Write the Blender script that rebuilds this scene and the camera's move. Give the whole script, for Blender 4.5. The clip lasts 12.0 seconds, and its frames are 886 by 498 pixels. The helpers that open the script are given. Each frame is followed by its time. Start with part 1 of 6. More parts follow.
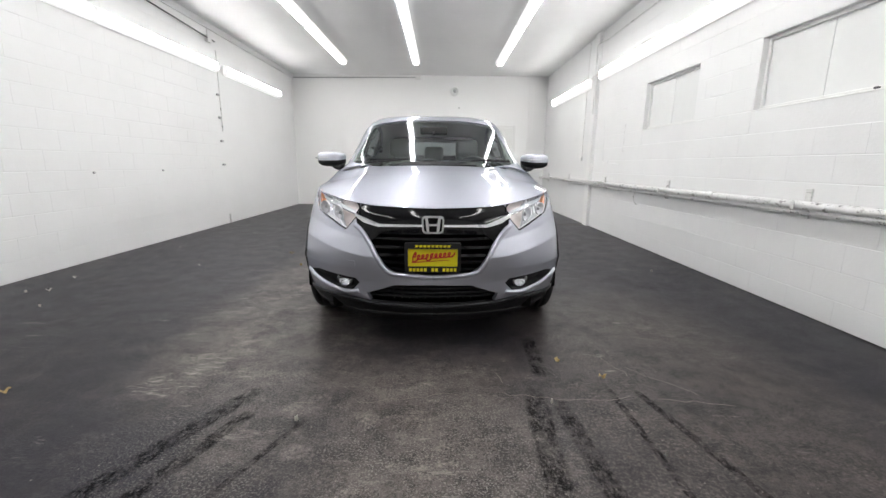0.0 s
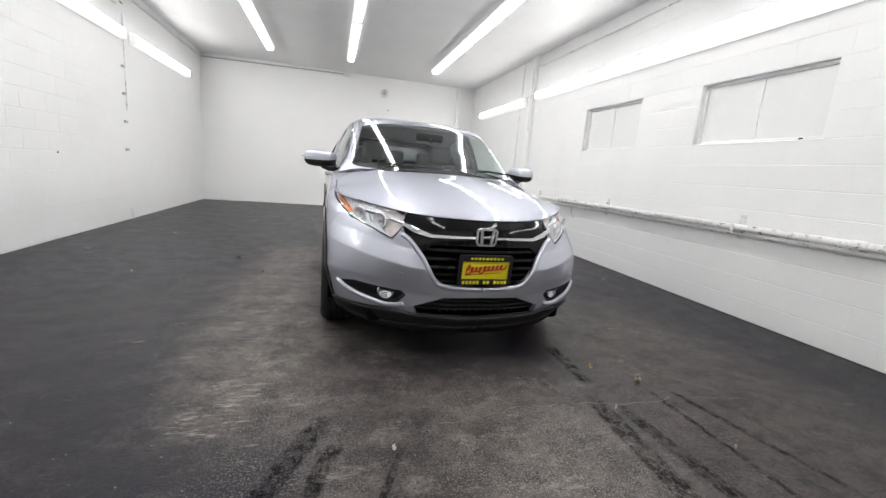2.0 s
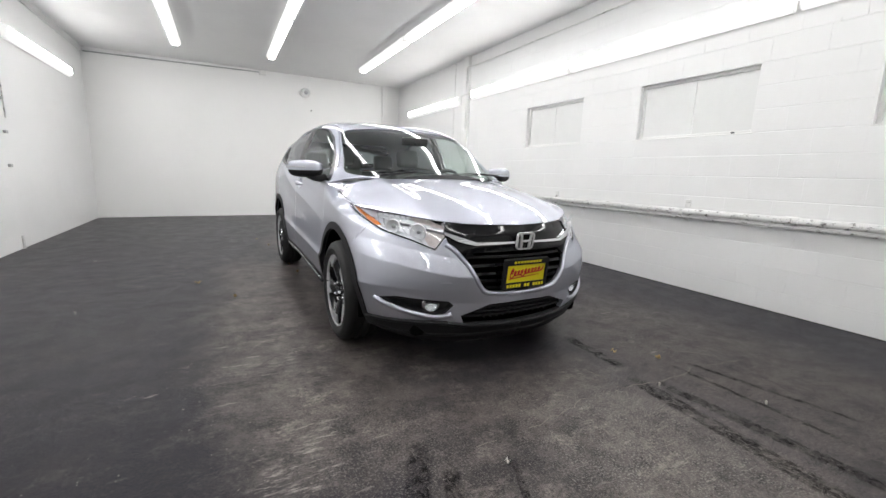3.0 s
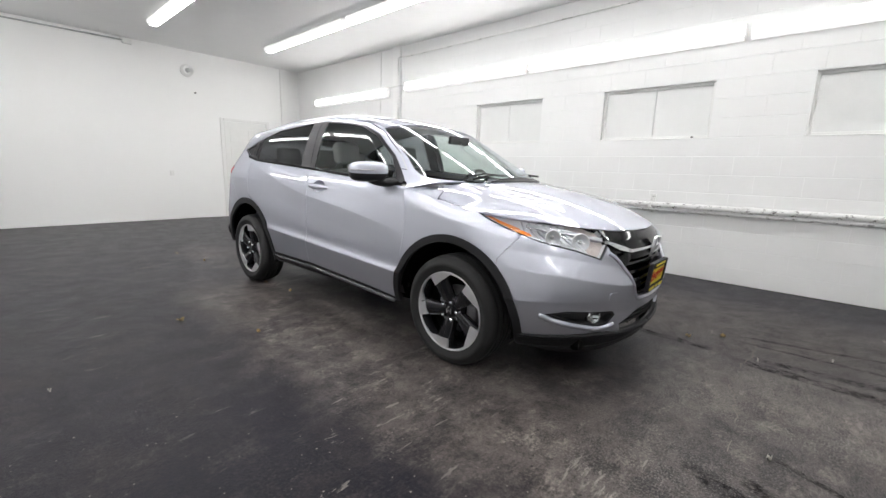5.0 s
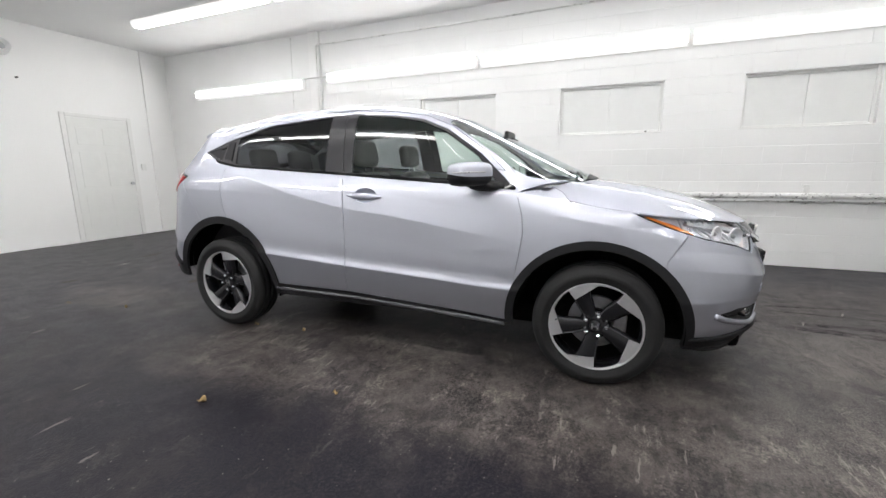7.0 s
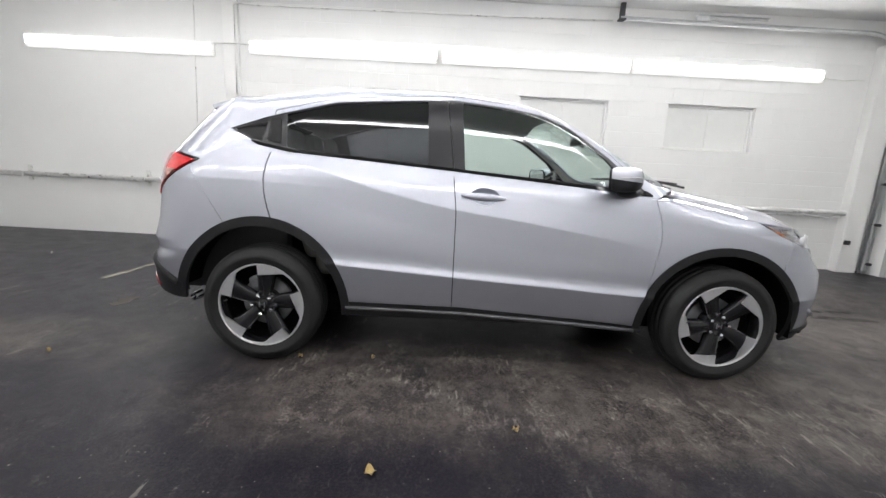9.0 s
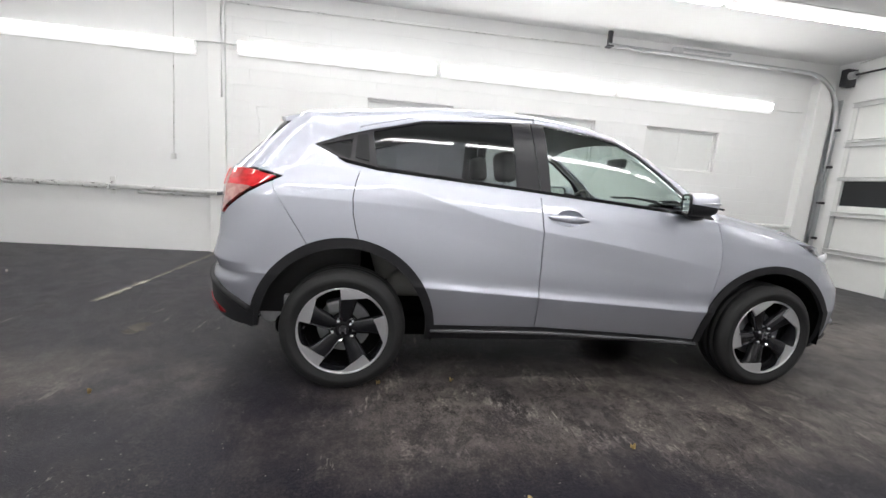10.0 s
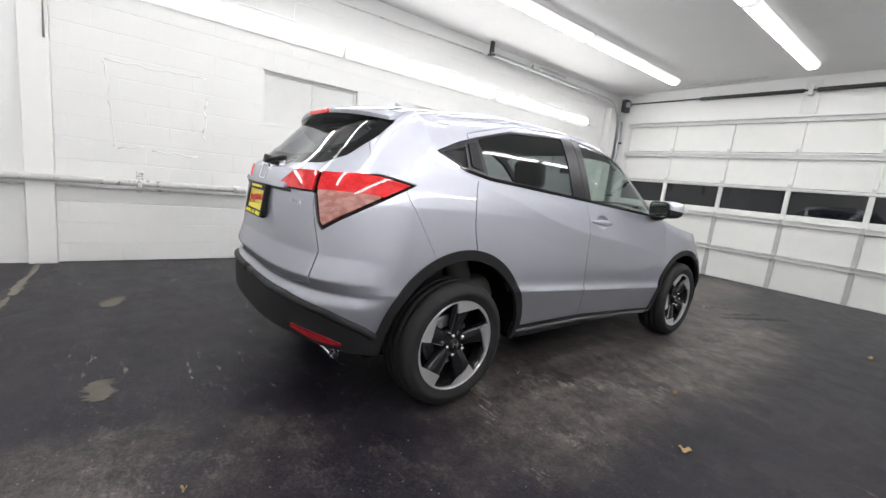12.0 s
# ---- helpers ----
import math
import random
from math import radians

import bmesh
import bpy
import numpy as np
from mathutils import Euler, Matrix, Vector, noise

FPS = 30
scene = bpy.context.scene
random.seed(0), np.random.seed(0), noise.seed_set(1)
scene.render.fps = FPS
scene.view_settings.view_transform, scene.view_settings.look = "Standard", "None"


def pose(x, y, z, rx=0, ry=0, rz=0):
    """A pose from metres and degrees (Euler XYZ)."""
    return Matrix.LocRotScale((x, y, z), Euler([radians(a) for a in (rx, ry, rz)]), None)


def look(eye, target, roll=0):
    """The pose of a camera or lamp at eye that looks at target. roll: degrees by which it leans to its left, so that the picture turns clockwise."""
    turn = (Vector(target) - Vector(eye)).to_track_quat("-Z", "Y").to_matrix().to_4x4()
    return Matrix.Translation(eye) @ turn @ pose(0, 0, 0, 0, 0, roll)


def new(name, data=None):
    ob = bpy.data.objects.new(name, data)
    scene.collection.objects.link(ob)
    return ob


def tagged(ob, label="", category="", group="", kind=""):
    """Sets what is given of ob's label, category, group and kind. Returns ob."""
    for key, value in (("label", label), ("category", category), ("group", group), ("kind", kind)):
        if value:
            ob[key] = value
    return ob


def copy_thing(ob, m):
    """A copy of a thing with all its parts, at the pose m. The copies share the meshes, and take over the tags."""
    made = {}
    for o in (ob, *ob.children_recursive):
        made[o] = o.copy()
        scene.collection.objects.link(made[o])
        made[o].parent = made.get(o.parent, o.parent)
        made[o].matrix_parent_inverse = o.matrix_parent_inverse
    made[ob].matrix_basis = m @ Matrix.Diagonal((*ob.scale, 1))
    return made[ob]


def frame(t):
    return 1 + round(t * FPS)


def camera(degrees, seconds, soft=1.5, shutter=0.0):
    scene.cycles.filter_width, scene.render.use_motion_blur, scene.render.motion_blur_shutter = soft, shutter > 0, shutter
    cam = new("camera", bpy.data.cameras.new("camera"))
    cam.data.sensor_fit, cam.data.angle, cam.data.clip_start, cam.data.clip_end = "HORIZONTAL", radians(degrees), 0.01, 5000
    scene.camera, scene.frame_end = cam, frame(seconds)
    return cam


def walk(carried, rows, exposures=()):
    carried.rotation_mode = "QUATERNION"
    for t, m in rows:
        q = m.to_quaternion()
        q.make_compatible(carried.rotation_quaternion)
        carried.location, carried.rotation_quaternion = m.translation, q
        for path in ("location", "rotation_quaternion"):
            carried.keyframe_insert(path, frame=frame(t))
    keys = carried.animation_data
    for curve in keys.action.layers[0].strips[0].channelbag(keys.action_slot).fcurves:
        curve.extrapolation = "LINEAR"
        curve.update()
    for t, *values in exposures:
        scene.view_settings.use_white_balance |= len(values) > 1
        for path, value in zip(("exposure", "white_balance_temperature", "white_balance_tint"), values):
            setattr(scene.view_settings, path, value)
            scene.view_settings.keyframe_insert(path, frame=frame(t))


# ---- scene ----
cam = camera(94.0, 12.0)
PATH = [
    (0, (0.124, 0.211, 1.088), (0.137, 2.171, 0.688), 0.6),
    (0.5, (0.008, 0.2, 1.087), (0.112, 2.153, 0.667), 2.3),
    (1, (-0.225, 0.166, 1.09), (0.007, 2.115, 0.704), 2.1),
    (1.5, (-0.446, 0.241, 1.077), (-0.06, 2.164, 0.686), 2.3),
    (2, (-0.757, 0.365, 1.094), (-0.23, 2.259, 0.731), 4.7),
    (2.5, (-1.124, 0.434, 1.116), (-0.395, 2.261, 0.756), 2.7),
    (3, (-1.425, 0.653, 1.116), (-0.5, 2.391, 0.761), 1.9),
    (3.2, (-1.549, 0.763, 1.124), (-0.575, 2.472, 0.764), 2.8),
    (4.8, (-2.471, 1.691, 1.143), (-1.045, 3.042, 0.769), 0.3),
    (5, (-2.559, 1.815, 1.15), (-1.097, 3.127, 0.775), 1.7),
    (5.5, (-2.692, 2.18, 1.157), (-1.135, 3.384, 0.802), 0.5),
    (6, (-2.872, 2.545, 1.153), (-1.186, 3.568, 0.816), 2.0),
    (6.5, (-2.984, 2.929, 1.138), (-1.241, 3.837, 0.768), 1.4),
    (6.7, (-2.995, 3.067, 1.155), (-1.226, 3.918, 0.775), 0.1),
    (8.3, (-3.064, 4.413, 1.12), (-1.109, 4.643, 0.769), 3.2),
    (8.5, (-3.09, 4.559, 1.127), (-1.135, 4.72, 0.739), 2.6),
    (9, (-3.049, 4.937, 1.122), (-1.084, 4.945, 0.752), 3.0),
    (9.5, (-3.001, 5.333, 1.133), (-1.032, 5.209, 0.807), 4.0),
    (10, (-2.973, 5.761, 1.149), (-1.02, 5.473, 0.829), 4.2),
    (10.5, (-2.821, 6.156, 1.152), (-0.907, 5.696, 0.798), 5.2),
    (11, (-2.731, 6.567, 1.162), (-0.894, 5.862, 0.805), 3.8),
    (11.5, (-2.553, 6.928, 1.152), (-0.838, 5.981, 0.75), 4.0),
    (12, (-2.367, 7.289, 1.152), (-0.806, 6.081, 0.832), 6.3),
]
walk(cam, [(t, look(eye, target, roll)) for t, eye, target, roll in PATH])

# ---- world: a closed bay, only a dim night sky outside ----
world = bpy.data.worlds.new("world")
scene.world = world
world.use_nodes = True
world.node_tree.nodes["Background"].inputs[0].default_value = (0.02, 0.022, 0.03, 1)
world.node_tree.nodes["Background"].inputs[1].default_value = 1.0
TUBE = 28.5          # strength of the fluorescent diffusers
scene.view_settings.exposure = 0.0


# ---- material helpers ----
def material(name, color, rough=0.5, metal=0.0, coat=0.0, spec=0.5):
    m = bpy.data.materials.new(name)
    m.use_nodes = True
    b = m.node_tree.nodes["Principled BSDF"]
    b.inputs["Base Color"].default_value = (*color, 1)
    b.inputs["Roughness"].default_value = rough
    b.inputs["Metallic"].default_value = metal
    b.inputs["Coat Weight"].default_value = coat
    b.inputs["Coat Roughness"].default_value = 0.03
    b.inputs["Specular IOR Level"].default_value = spec
    return m


def node(m, kind, **values):
    n = m.node_tree.nodes.new(kind)
    for key, value in values.items():
        if key in n.inputs:
            n.inputs[key].default_value = value
    return n


def link(m, a, out, b, inp):
    m.node_tree.links.new(a.outputs[out], b.inputs[inp])


def noisy(m, scale, low, high, detail=6.0, rough=0.6, stretch=None, placed=False):
    """A noise in object space spread between low and high; returns the Map Range node."""
    co = node(m, "ShaderNodeTexCoord")
    n = node(m, "ShaderNodeTexNoise", Scale=scale, Detail=detail, Roughness=rough)
    if placed:
        link(m, node(m, "ShaderNodeNewGeometry"), "Position", n, "Vector")
    elif stretch:
        mp = node(m, "ShaderNodeMapping")
        mp.inputs["Scale"].default_value = stretch
        link(m, co, "Object", mp, "Vector")
        link(m, mp, "Vector", n, "Vector")
    else:
        link(m, co, "Object", n, "Vector")
    r = node(m, "ShaderNodeMapRange")
    r.inputs[1].default_value, r.inputs[2].default_value = low, high
    link(m, n, "Fac", r, "Value")
    return r


def mix_color(m, fac, a, b):
    """Mixes colour a (a tuple or a socket owner) to colour b by the node fac."""
    n = m.node_tree.nodes.new("ShaderNodeMix")
    n.data_type = "RGBA"
    if fac is not None:
        m.node_tree.links.new(fac.outputs[0], n.inputs[0])
    for v, i in ((a, 6), (b, 7)):
        if isinstance(v, tuple):
            n.inputs[i].default_value = (*v, 1)
        else:
            m.node_tree.links.new(v.outputs[2 if v.bl_idname == "ShaderNodeMix" else 0], n.inputs[i])
    return n


def base(m, n):
    m.node_tree.links.new(n.outputs[2], m.node_tree.nodes["Principled BSDF"].inputs["Base Color"])


def bump(m, r, strength, distance):
    b = node(m, "ShaderNodeBump", Strength=strength, Distance=distance)
    link(m, r, 0, b, "Height")
    link(m, b, "Normal", m.node_tree.nodes["Principled BSDF"], "Normal")


def calc(m, op, a, b=None):
    n = m.node_tree.nodes.new("ShaderNodeMath")
    n.operation = op
    for k, v in enumerate((a, b)):
        if v is None:
            continue
        if isinstance(v, (int, float)):
            n.inputs[k].default_value = v
        else:
            m.node_tree.links.new(v.outputs[0], n.inputs[k])
    return n


def plain(name, color, rough=0.5, metal=0.0, coat=0.0, wear=0.12, scale=30.0, relief=0.0, spec=0.5):
    """A material with a little grain and larger stains."""
    m = material(name, color, rough, metal, coat, spec)
    fine = noisy(m, scale, 0.3, 0.7)
    wide = noisy(m, scale / 12, 0.35, 0.75)
    dark = tuple(c * (1 - wear) for c in color)
    c1 = mix_color(m, wide, color, dark)
    c2 = mix_color(m, fine, c1, tuple(min(1, c * (1 + wear * 0.3)) for c in color))
    c2.inputs[0].default_value = 0.5
    base(m, c2)
    if relief:
        bump(m, fine, 0.4, relief)
    return m


# paint on block and plaster: white, a little grey dirt
def wall_paint(name, color, dirt):
    m = material(name, color, 0.55)
    wide = noisy(m, 0.7, 0.45, 0.8, 8.0, 0.65, placed=True)
    fine = noisy(m, 45, 0.3, 0.7, 4.0, placed=True)
    spots = noisy(m, 9, 0.68, 0.76, 8.0, 0.7, placed=True)
    c1 = mix_color(m, wide, color, tuple(c * (1 - dirt) for c in color))
    c2 = mix_color(m, spots, c1, tuple(c * 0.86 for c in color))
    base(m, c2)
    bump(m, fine, 0.25, 0.002)
    return m


PAINT_BLOCK = wall_paint("white_block_paint", (0.81, 0.81, 0.81), 0.06)
PAINT_PLASTER = wall_paint("white_plaster_paint", (0.84, 0.84, 0.835), 0.03)
PAINT_CEILING = wall_paint("white_ceiling_paint", (0.76, 0.76, 0.76), 0.08)
PAINT_TRIM = plain("white_trim_paint", (0.76, 0.76, 0.75), 0.4, wear=0.06, scale=20)
PAINT_PANEL = plain("white_panel_paint", (0.74, 0.745, 0.74), 0.5, wear=0.05, scale=8)
GALV = plain("galvanised_steel", (0.55, 0.56, 0.57), 0.35, 0.9, wear=0.25, scale=25)
DARK_STEEL = plain("dark_steel", (0.06, 0.06, 0.065), 0.45, 0.6, wear=0.3, scale=30)
GREY_PAINT = plain("grey_painted_steel", (0.42, 0.43, 0.43), 0.45, wear=0.15, scale=15)
BLACK_GLASS = material("night_window_glass", (0.008, 0.009, 0.012), 0.04, 0.0, 0.0, 0.6)
DOOR_WHITE = plain("door_white_paint", (0.75, 0.755, 0.74), 0.4, wear=0.06, scale=6)


def tube_material(name, strength):
    m = bpy.data.materials.new(name)
    m.use_nodes = True
    b = m.node_tree.nodes["Principled BSDF"]
    b.inputs["Base Color"].default_value = (0.9, 0.9, 0.9, 1)
    b.inputs["Emission Color"].default_value = (1.0, 0.995, 0.98, 1)
    b.inputs["Emission Strength"].default_value = strength
    return m


LIT = tube_material("lit_diffuser_face", TUBE)
# faint glow added to the end caps, which would otherwise turn out dark
CAP_GLOW = tube_material("end_cap_added_glow", 0.35)
LIT_SIDE = tube_material("lit_diffuser_flank", 0.8)


def ramp(m, src, lo, hi, out=0):
    r = node(m, "ShaderNodeMapRange")
    r.interpolation_type = "SMOOTHSTEP"
    r.inputs[1].default_value, r.inputs[2].default_value = lo, hi
    m.node_tree.links.new(src.outputs[out], r.inputs[0])
    return r


def stroke(m, x0, y0, x1, y1, width):
    """A soft-edged band on the floor from one point to another."""
    co = node(m, "ShaderNodeTexCoord")
    mp = node(m, "ShaderNodeMapping")
    mp.vector_type = "TEXTURE"
    mp.inputs["Location"].default_value = ((x0 + x1) / 2, (y0 + y1) / 2, 0)
    mp.inputs["Rotation"].default_value = (0, 0, math.atan2(y1 - y0, x1 - x0))
    link(m, co, "Object", mp, "Vector")
    sp = node(m, "ShaderNodeSeparateXYZ")
    link(m, mp, "Vector", sp, "Vector")
    half = math.hypot(x1 - x0, y1 - y0) / 2
    ax, ay = m.node_tree.nodes.new("ShaderNodeMath"), m.node_tree.nodes.new("ShaderNodeMath")
    ax.operation = ay.operation = "ABSOLUTE"
    link(m, sp, "X", ax, 0)
    link(m, sp, "Y", ay, 0)
    return calc(m, "MULTIPLY", ramp(m, ax, half, half * 0.55), ramp(m, ay, width, width * 0.3))


def add_all(m, items):
    n = items[0]
    for k in items[1:]:
        n = calc(m, "MAXIMUM", n, k)
    return n


def flecks(m, scale, radius, share):
    """Scattered small specks: the share of cells that carry one, each of that radius in cells."""
    co = node(m, "ShaderNodeTexCoord")
    v = node(m, "ShaderNodeTexVoronoi", Scale=scale, Randomness=1.0)
    link(m, co, "Object", v, "Vector")
    sp = node(m, "ShaderNodeSeparateColor")
    link(m, v, "Color", sp, 0)
    return calc(m, "MULTIPLY", ramp(m, v, radius, radius * 0.5, 0), calc(m, "LESS_THAN", sp, share))


def floor_material():
    m = material("worn_dark_floor_coating", (0.03, 0.03, 0.03), 0.5)
    b = m.node_tree.nodes["Principled BSDF"]
    wide = noisy(m, 0.6, 0.35, 0.65, 5.0, 0.6)
    mottled = noisy(m, 5.0, 0.44, 0.58, 15.0, 0.82)
    fine = noisy(m, 110, 0.40, 0.60, 4.0, 0.7)
    patch = noisy(m, 4.6, 0.45, 0.57, 15.0, 0.88)
    brown = noisy(m, 2.6, 0.515, 0.57, 15.0, 0.82)
    scrape = noisy(m, 6.0, 0.60, 0.70, 14.0, 0.8, (0.5, 1.8, 1))
    c = mix_color(m, wide, (0.0075, 0.0066, 0.0120), (0.0125, 0.0112, 0.0178))
    lanes = add_all(m, [stroke(m, 0.12, -1.0, 0.12, 3.0, 0.85), calc(m, "MULTIPLY", stroke(m, -0.60, 1.2, -0.55, 3.2, 0.5), 0.8), calc(m, "MULTIPLY", stroke(m, -1.05, 6.6, -0.90, 1.2, 0.85), 0.92), calc(m, "MULTIPLY", stroke(m, -0.7, 8.6, -0.7, 6.2, 0.5), 0.4)])
    lanes = ramp(m, calc(m, "ADD", calc(m, "MULTIPLY", lanes, 0.66), calc(m, "MULTIPLY", noisy(m, 0.9, 0.30, 0.70, 10.0, 0.75), 0.66)), 0.42, 1.20)
    aside = add_all(m, [lanes, stroke(m, 1.35, -0.4, 1.3, 4.0, 0.95)])
    spread = calc(m, "ADD", calc(m, "MULTIPLY", aside, 0.78), 0.22)
    c = mix_color(m, calc(m, "MULTIPLY", aside, 0.70), c, (0.070, 0.060, 0.056))
    c = mix_color(m, calc(m, "MULTIPLY", calc(m, "MULTIPLY", brown, spread), 0.75), c, (0.062, 0.051, 0.046))
    c = mix_color(m, calc(m, "MULTIPLY", calc(m, "MULTIPLY", mottled, spread), 0.85), c, (0.011, 0.0100, 0.0125))
    c = mix_color(m, calc(m, "MULTIPLY", calc(m, "MULTIPLY", noisy(m, 16, 0.52, 0.64, 10.0, 0.76), spread), 0.7), c, (0.070, 0.060, 0.056))
    c = mix_color(m, calc(m, "MULTIPLY", calc(m, "MULTIPLY", noisy(m, 11, 0.54, 0.62, 12.0, 0.8), spread), 0.7), c, (0.009, 0.0085, 0.0105))
    # coating worn through to grey concrete where cars drive in and turn
    worn = calc(m, "MULTIPLY", lanes, patch)
    c = mix_color(m, calc(m, "MULTIPLY", worn, 0.72), c, (0.155, 0.136, 0.125))
    rust = noisy(m, 24, 0.60, 0.66, 10.0, 0.75)
    c = mix_color(m, calc(m, "MULTIPLY", calc(m, "MULTIPLY", rust, spread), 0.6), c, (0.100, 0.060, 0.046))
    bare = calc(m, "MULTIPLY", calc(m, "MAXIMUM", stroke(m, 0.12, -0.8, 0.12, 2.7, 0.75), calc(m, "MULTIPLY", stroke(m, -0.75, 0.8, -0.85, 2.9, 0.6), 0.65)), noisy(m, 3.0, 0.36, 0.55, 14.0, 0.85))
    grit = calc(m, "MULTIPLY", calc(m, "MAXIMUM", bare, calc(m, "MULTIPLY", worn, 0.38)), noisy(m, 125, 0.535, 0.60, 2.0, 0.5))
    c = mix_color(m, calc(m, "MULTIPLY", grit, 0.46), c, (0.34, 0.32, 0.30))
    c = mix_color(m, calc(m, "MULTIPLY", flecks(m, 34, 0.15, 0.22), 0.7), c, (0.24, 0.22, 0.20))
    c = mix_color(m, calc(m, "MULTIPLY", flecks(m, 9, 0.055, 0.3), 0.7), c, (0.30, 0.27, 0.24))
    c = mix_color(m, calc(m, "MULTIPLY", calc(m, "MULTIPLY", scrape, fine), 0.9), c, (0.21, 0.18, 0.165))
    # speckle of bare grains all over the trodden parts
    grains = calc(m, "MULTIPLY", noisy(m, 75, 0.50, 0.62, 3.0, 0.6), calc(m, "MULTIPLY", spread, noisy(m, 1.7, 0.35, 0.62, 6.0, 0.7)))
    c = mix_color(m, calc(m, "MULTIPLY", grains, 0.60), c, (0.165, 0.140, 0.128))
    pits = calc(m, "MULTIPLY", noisy(m, 48, 0.56, 0.66, 4.0, 0.7), spread)
    c = mix_color(m, calc(m, "MULTIPLY", pits, 0.75), c, (0.010, 0.009, 0.011))
    # pale smears of grit rubbed into the coating, and fine curved scratches
    smear = calc(m, "MULTIPLY", noisy(m, 3.4, 0.53, 0.60, 15.0, 0.80, (1.0, 1.5, 1)), noisy(m, 60, 0.42, 0.58, 6.0, 0.75))
    where = calc(m, "ADD", calc(m, "MULTIPLY", lanes, 0.85), 0.14)
    c = mix_color(m, calc(m, "MULTIPLY", smear, where), c, (0.24, 0.21, 0.19))
    scratch = calc(m, "MULTIPLY", noisy(m, 9.0, 0.625, 0.645, 12.0, 0.66, (0.35, 1.6, 1)), noisy(m, 1.1, 0.45, 0.60, 3.0))
    c = mix_color(m, calc(m, "MULTIPLY", scratch, 0.7), c, (0.26, 0.235, 0.215))
    # scratched patches
    marks = add_all(m, [stroke(m, -1.42, 2.0, -0.95, 2.45, 0.09), stroke(m, -1.30, 1.98, -1.05, 2.10, 0.07), stroke(m, -1.15, 4.9, -0.75, 5.3, 0.10), stroke(m, -1.45, 4.2, -1.2, 4.9, 0.05), stroke(m, -0.95, 3.3, -1.25, 3.0, 0.10), stroke(m, -1.15, 5.9, -0.6, 5.6, 0.06)])
    lines = noisy(m, 30, 0.50, 0.60, 6.0, 0.7, (0.35, 1.5, 1))
    c = mix_color(m, calc(m, "MULTIPLY", calc(m, "MULTIPLY", marks, lines), patch), c, (0.30, 0.27, 0.25))
    # black rubber left by tyres
    rubber = add_all(m, [stroke(m, 0.69, 2.75, 0.66, 2.15, 0.06), stroke(m, 0.60, 2.2, 0.50, 0.9, 0.075), stroke(m, 0.68, 2.1, 0.76, 0.9, 0.055), stroke(m, 0.97, 2.2, 0.98, 1.2, 0.022), stroke(m, 1.07, 2.2, 1.28, 1.2, 0.028), stroke(m, -0.72, 2.15, -1.20, 1.10, 0.065), stroke(m, -0.68, 1.95, -0.95, 1.25, 0.05), stroke(m, -0.44, 1.85, -0.70, 1.25, 0.022)])
    tread = noisy(m, 42, 0.43, 0.51, 10.0, 0.85, (1, 0.5, 1))
    marks = calc(m, "MULTIPLY", calc(m, "MULTIPLY", ramp(m, rubber, 0.05, 0.75), tread), noisy(m, 7, 0.36, 0.54, 8.0, 0.8))
    c = mix_color(m, calc(m, "MULTIPLY", marks, 0.8), c, (0.004, 0.004, 0.0045))
    base(m, c)
    dull = calc(m, "MULTIPLY_ADD", marks, -0.12)
    dull.inputs[2].default_value = 0.125
    link(m, dull, 0, b, "Specular IOR Level")
    r = m.node_tree.nodes.new("ShaderNodeMapRange")
    r.inputs[3].default_value, r.inputs[4].default_value = 0.30, 0.38
    link(m, mottled, 0, r, 0)
    link(m, r, 0, b, "Roughness")
    bump(m, fine, 0.25, 0.002)
    return m


FLOOR = floor_material()


# ---- mesh helpers ----
def part(name, bm, mat, parent=None, label="", smooth=False):
    """Links a bmesh as one mesh object under a thing or a part."""
    me = bpy.data.meshes.new(name)
    if smooth:
        for f in bm.faces:
            f.smooth = True
    bm.to_mesh(me)
    bm.free()
    if mat:
        me.materials.append(mat)
    ob = new(name, me)
    if parent:
        ob.parent = parent
    if label:
        ob["label"] = label
    return ob


def part_data(name, me, parent=None, m=None):
    ob = new(name, me)
    if parent:
        ob.parent = parent
    if m is not None:
        ob.matrix_basis = m
    return ob


def box(bm, lo, hi, bevel=0.0, segments=2):
    d = [b - a for a, b in zip(lo, hi)]
    c = [(a + b) / 2 for a, b in zip(lo, hi)]
    made = bmesh.ops.create_cube(bm, size=1.0, matrix=Matrix.Translation(c) @ Matrix.Diagonal((*d, 1)))
    if bevel:
        edges = list({e for v in made["verts"] for e in v.link_edges})
        bmesh.ops.bevel(bm, geom=edges, offset=min(bevel, min(d) * 0.45), segments=segments, affect="EDGES", profile=0.5)
    return bm


def boxes(*items, bevel=0.0):
    bm = bmesh.new()
    for lo, hi in items:
        box(bm, lo, hi, bevel)
    return bm


def rod(bm, a, b, r, segments=16, r2=None):
    a, b = Vector(a), Vector(b)
    q = (b - a).to_track_quat("Z", "Y").to_matrix().to_4x4()
    bmesh.ops.create_cone(bm, cap_ends=True, segments=segments, radius1=r, radius2=r if r2 is None else r2, depth=(b - a).length,
                          matrix=Matrix.Translation((a + b) / 2) @ q)
    return bm


def rods(*items, segments=16):
    bm = bmesh.new()
    for a, b, r in items:
        rod(bm, a, b, r, segments)
    return bm


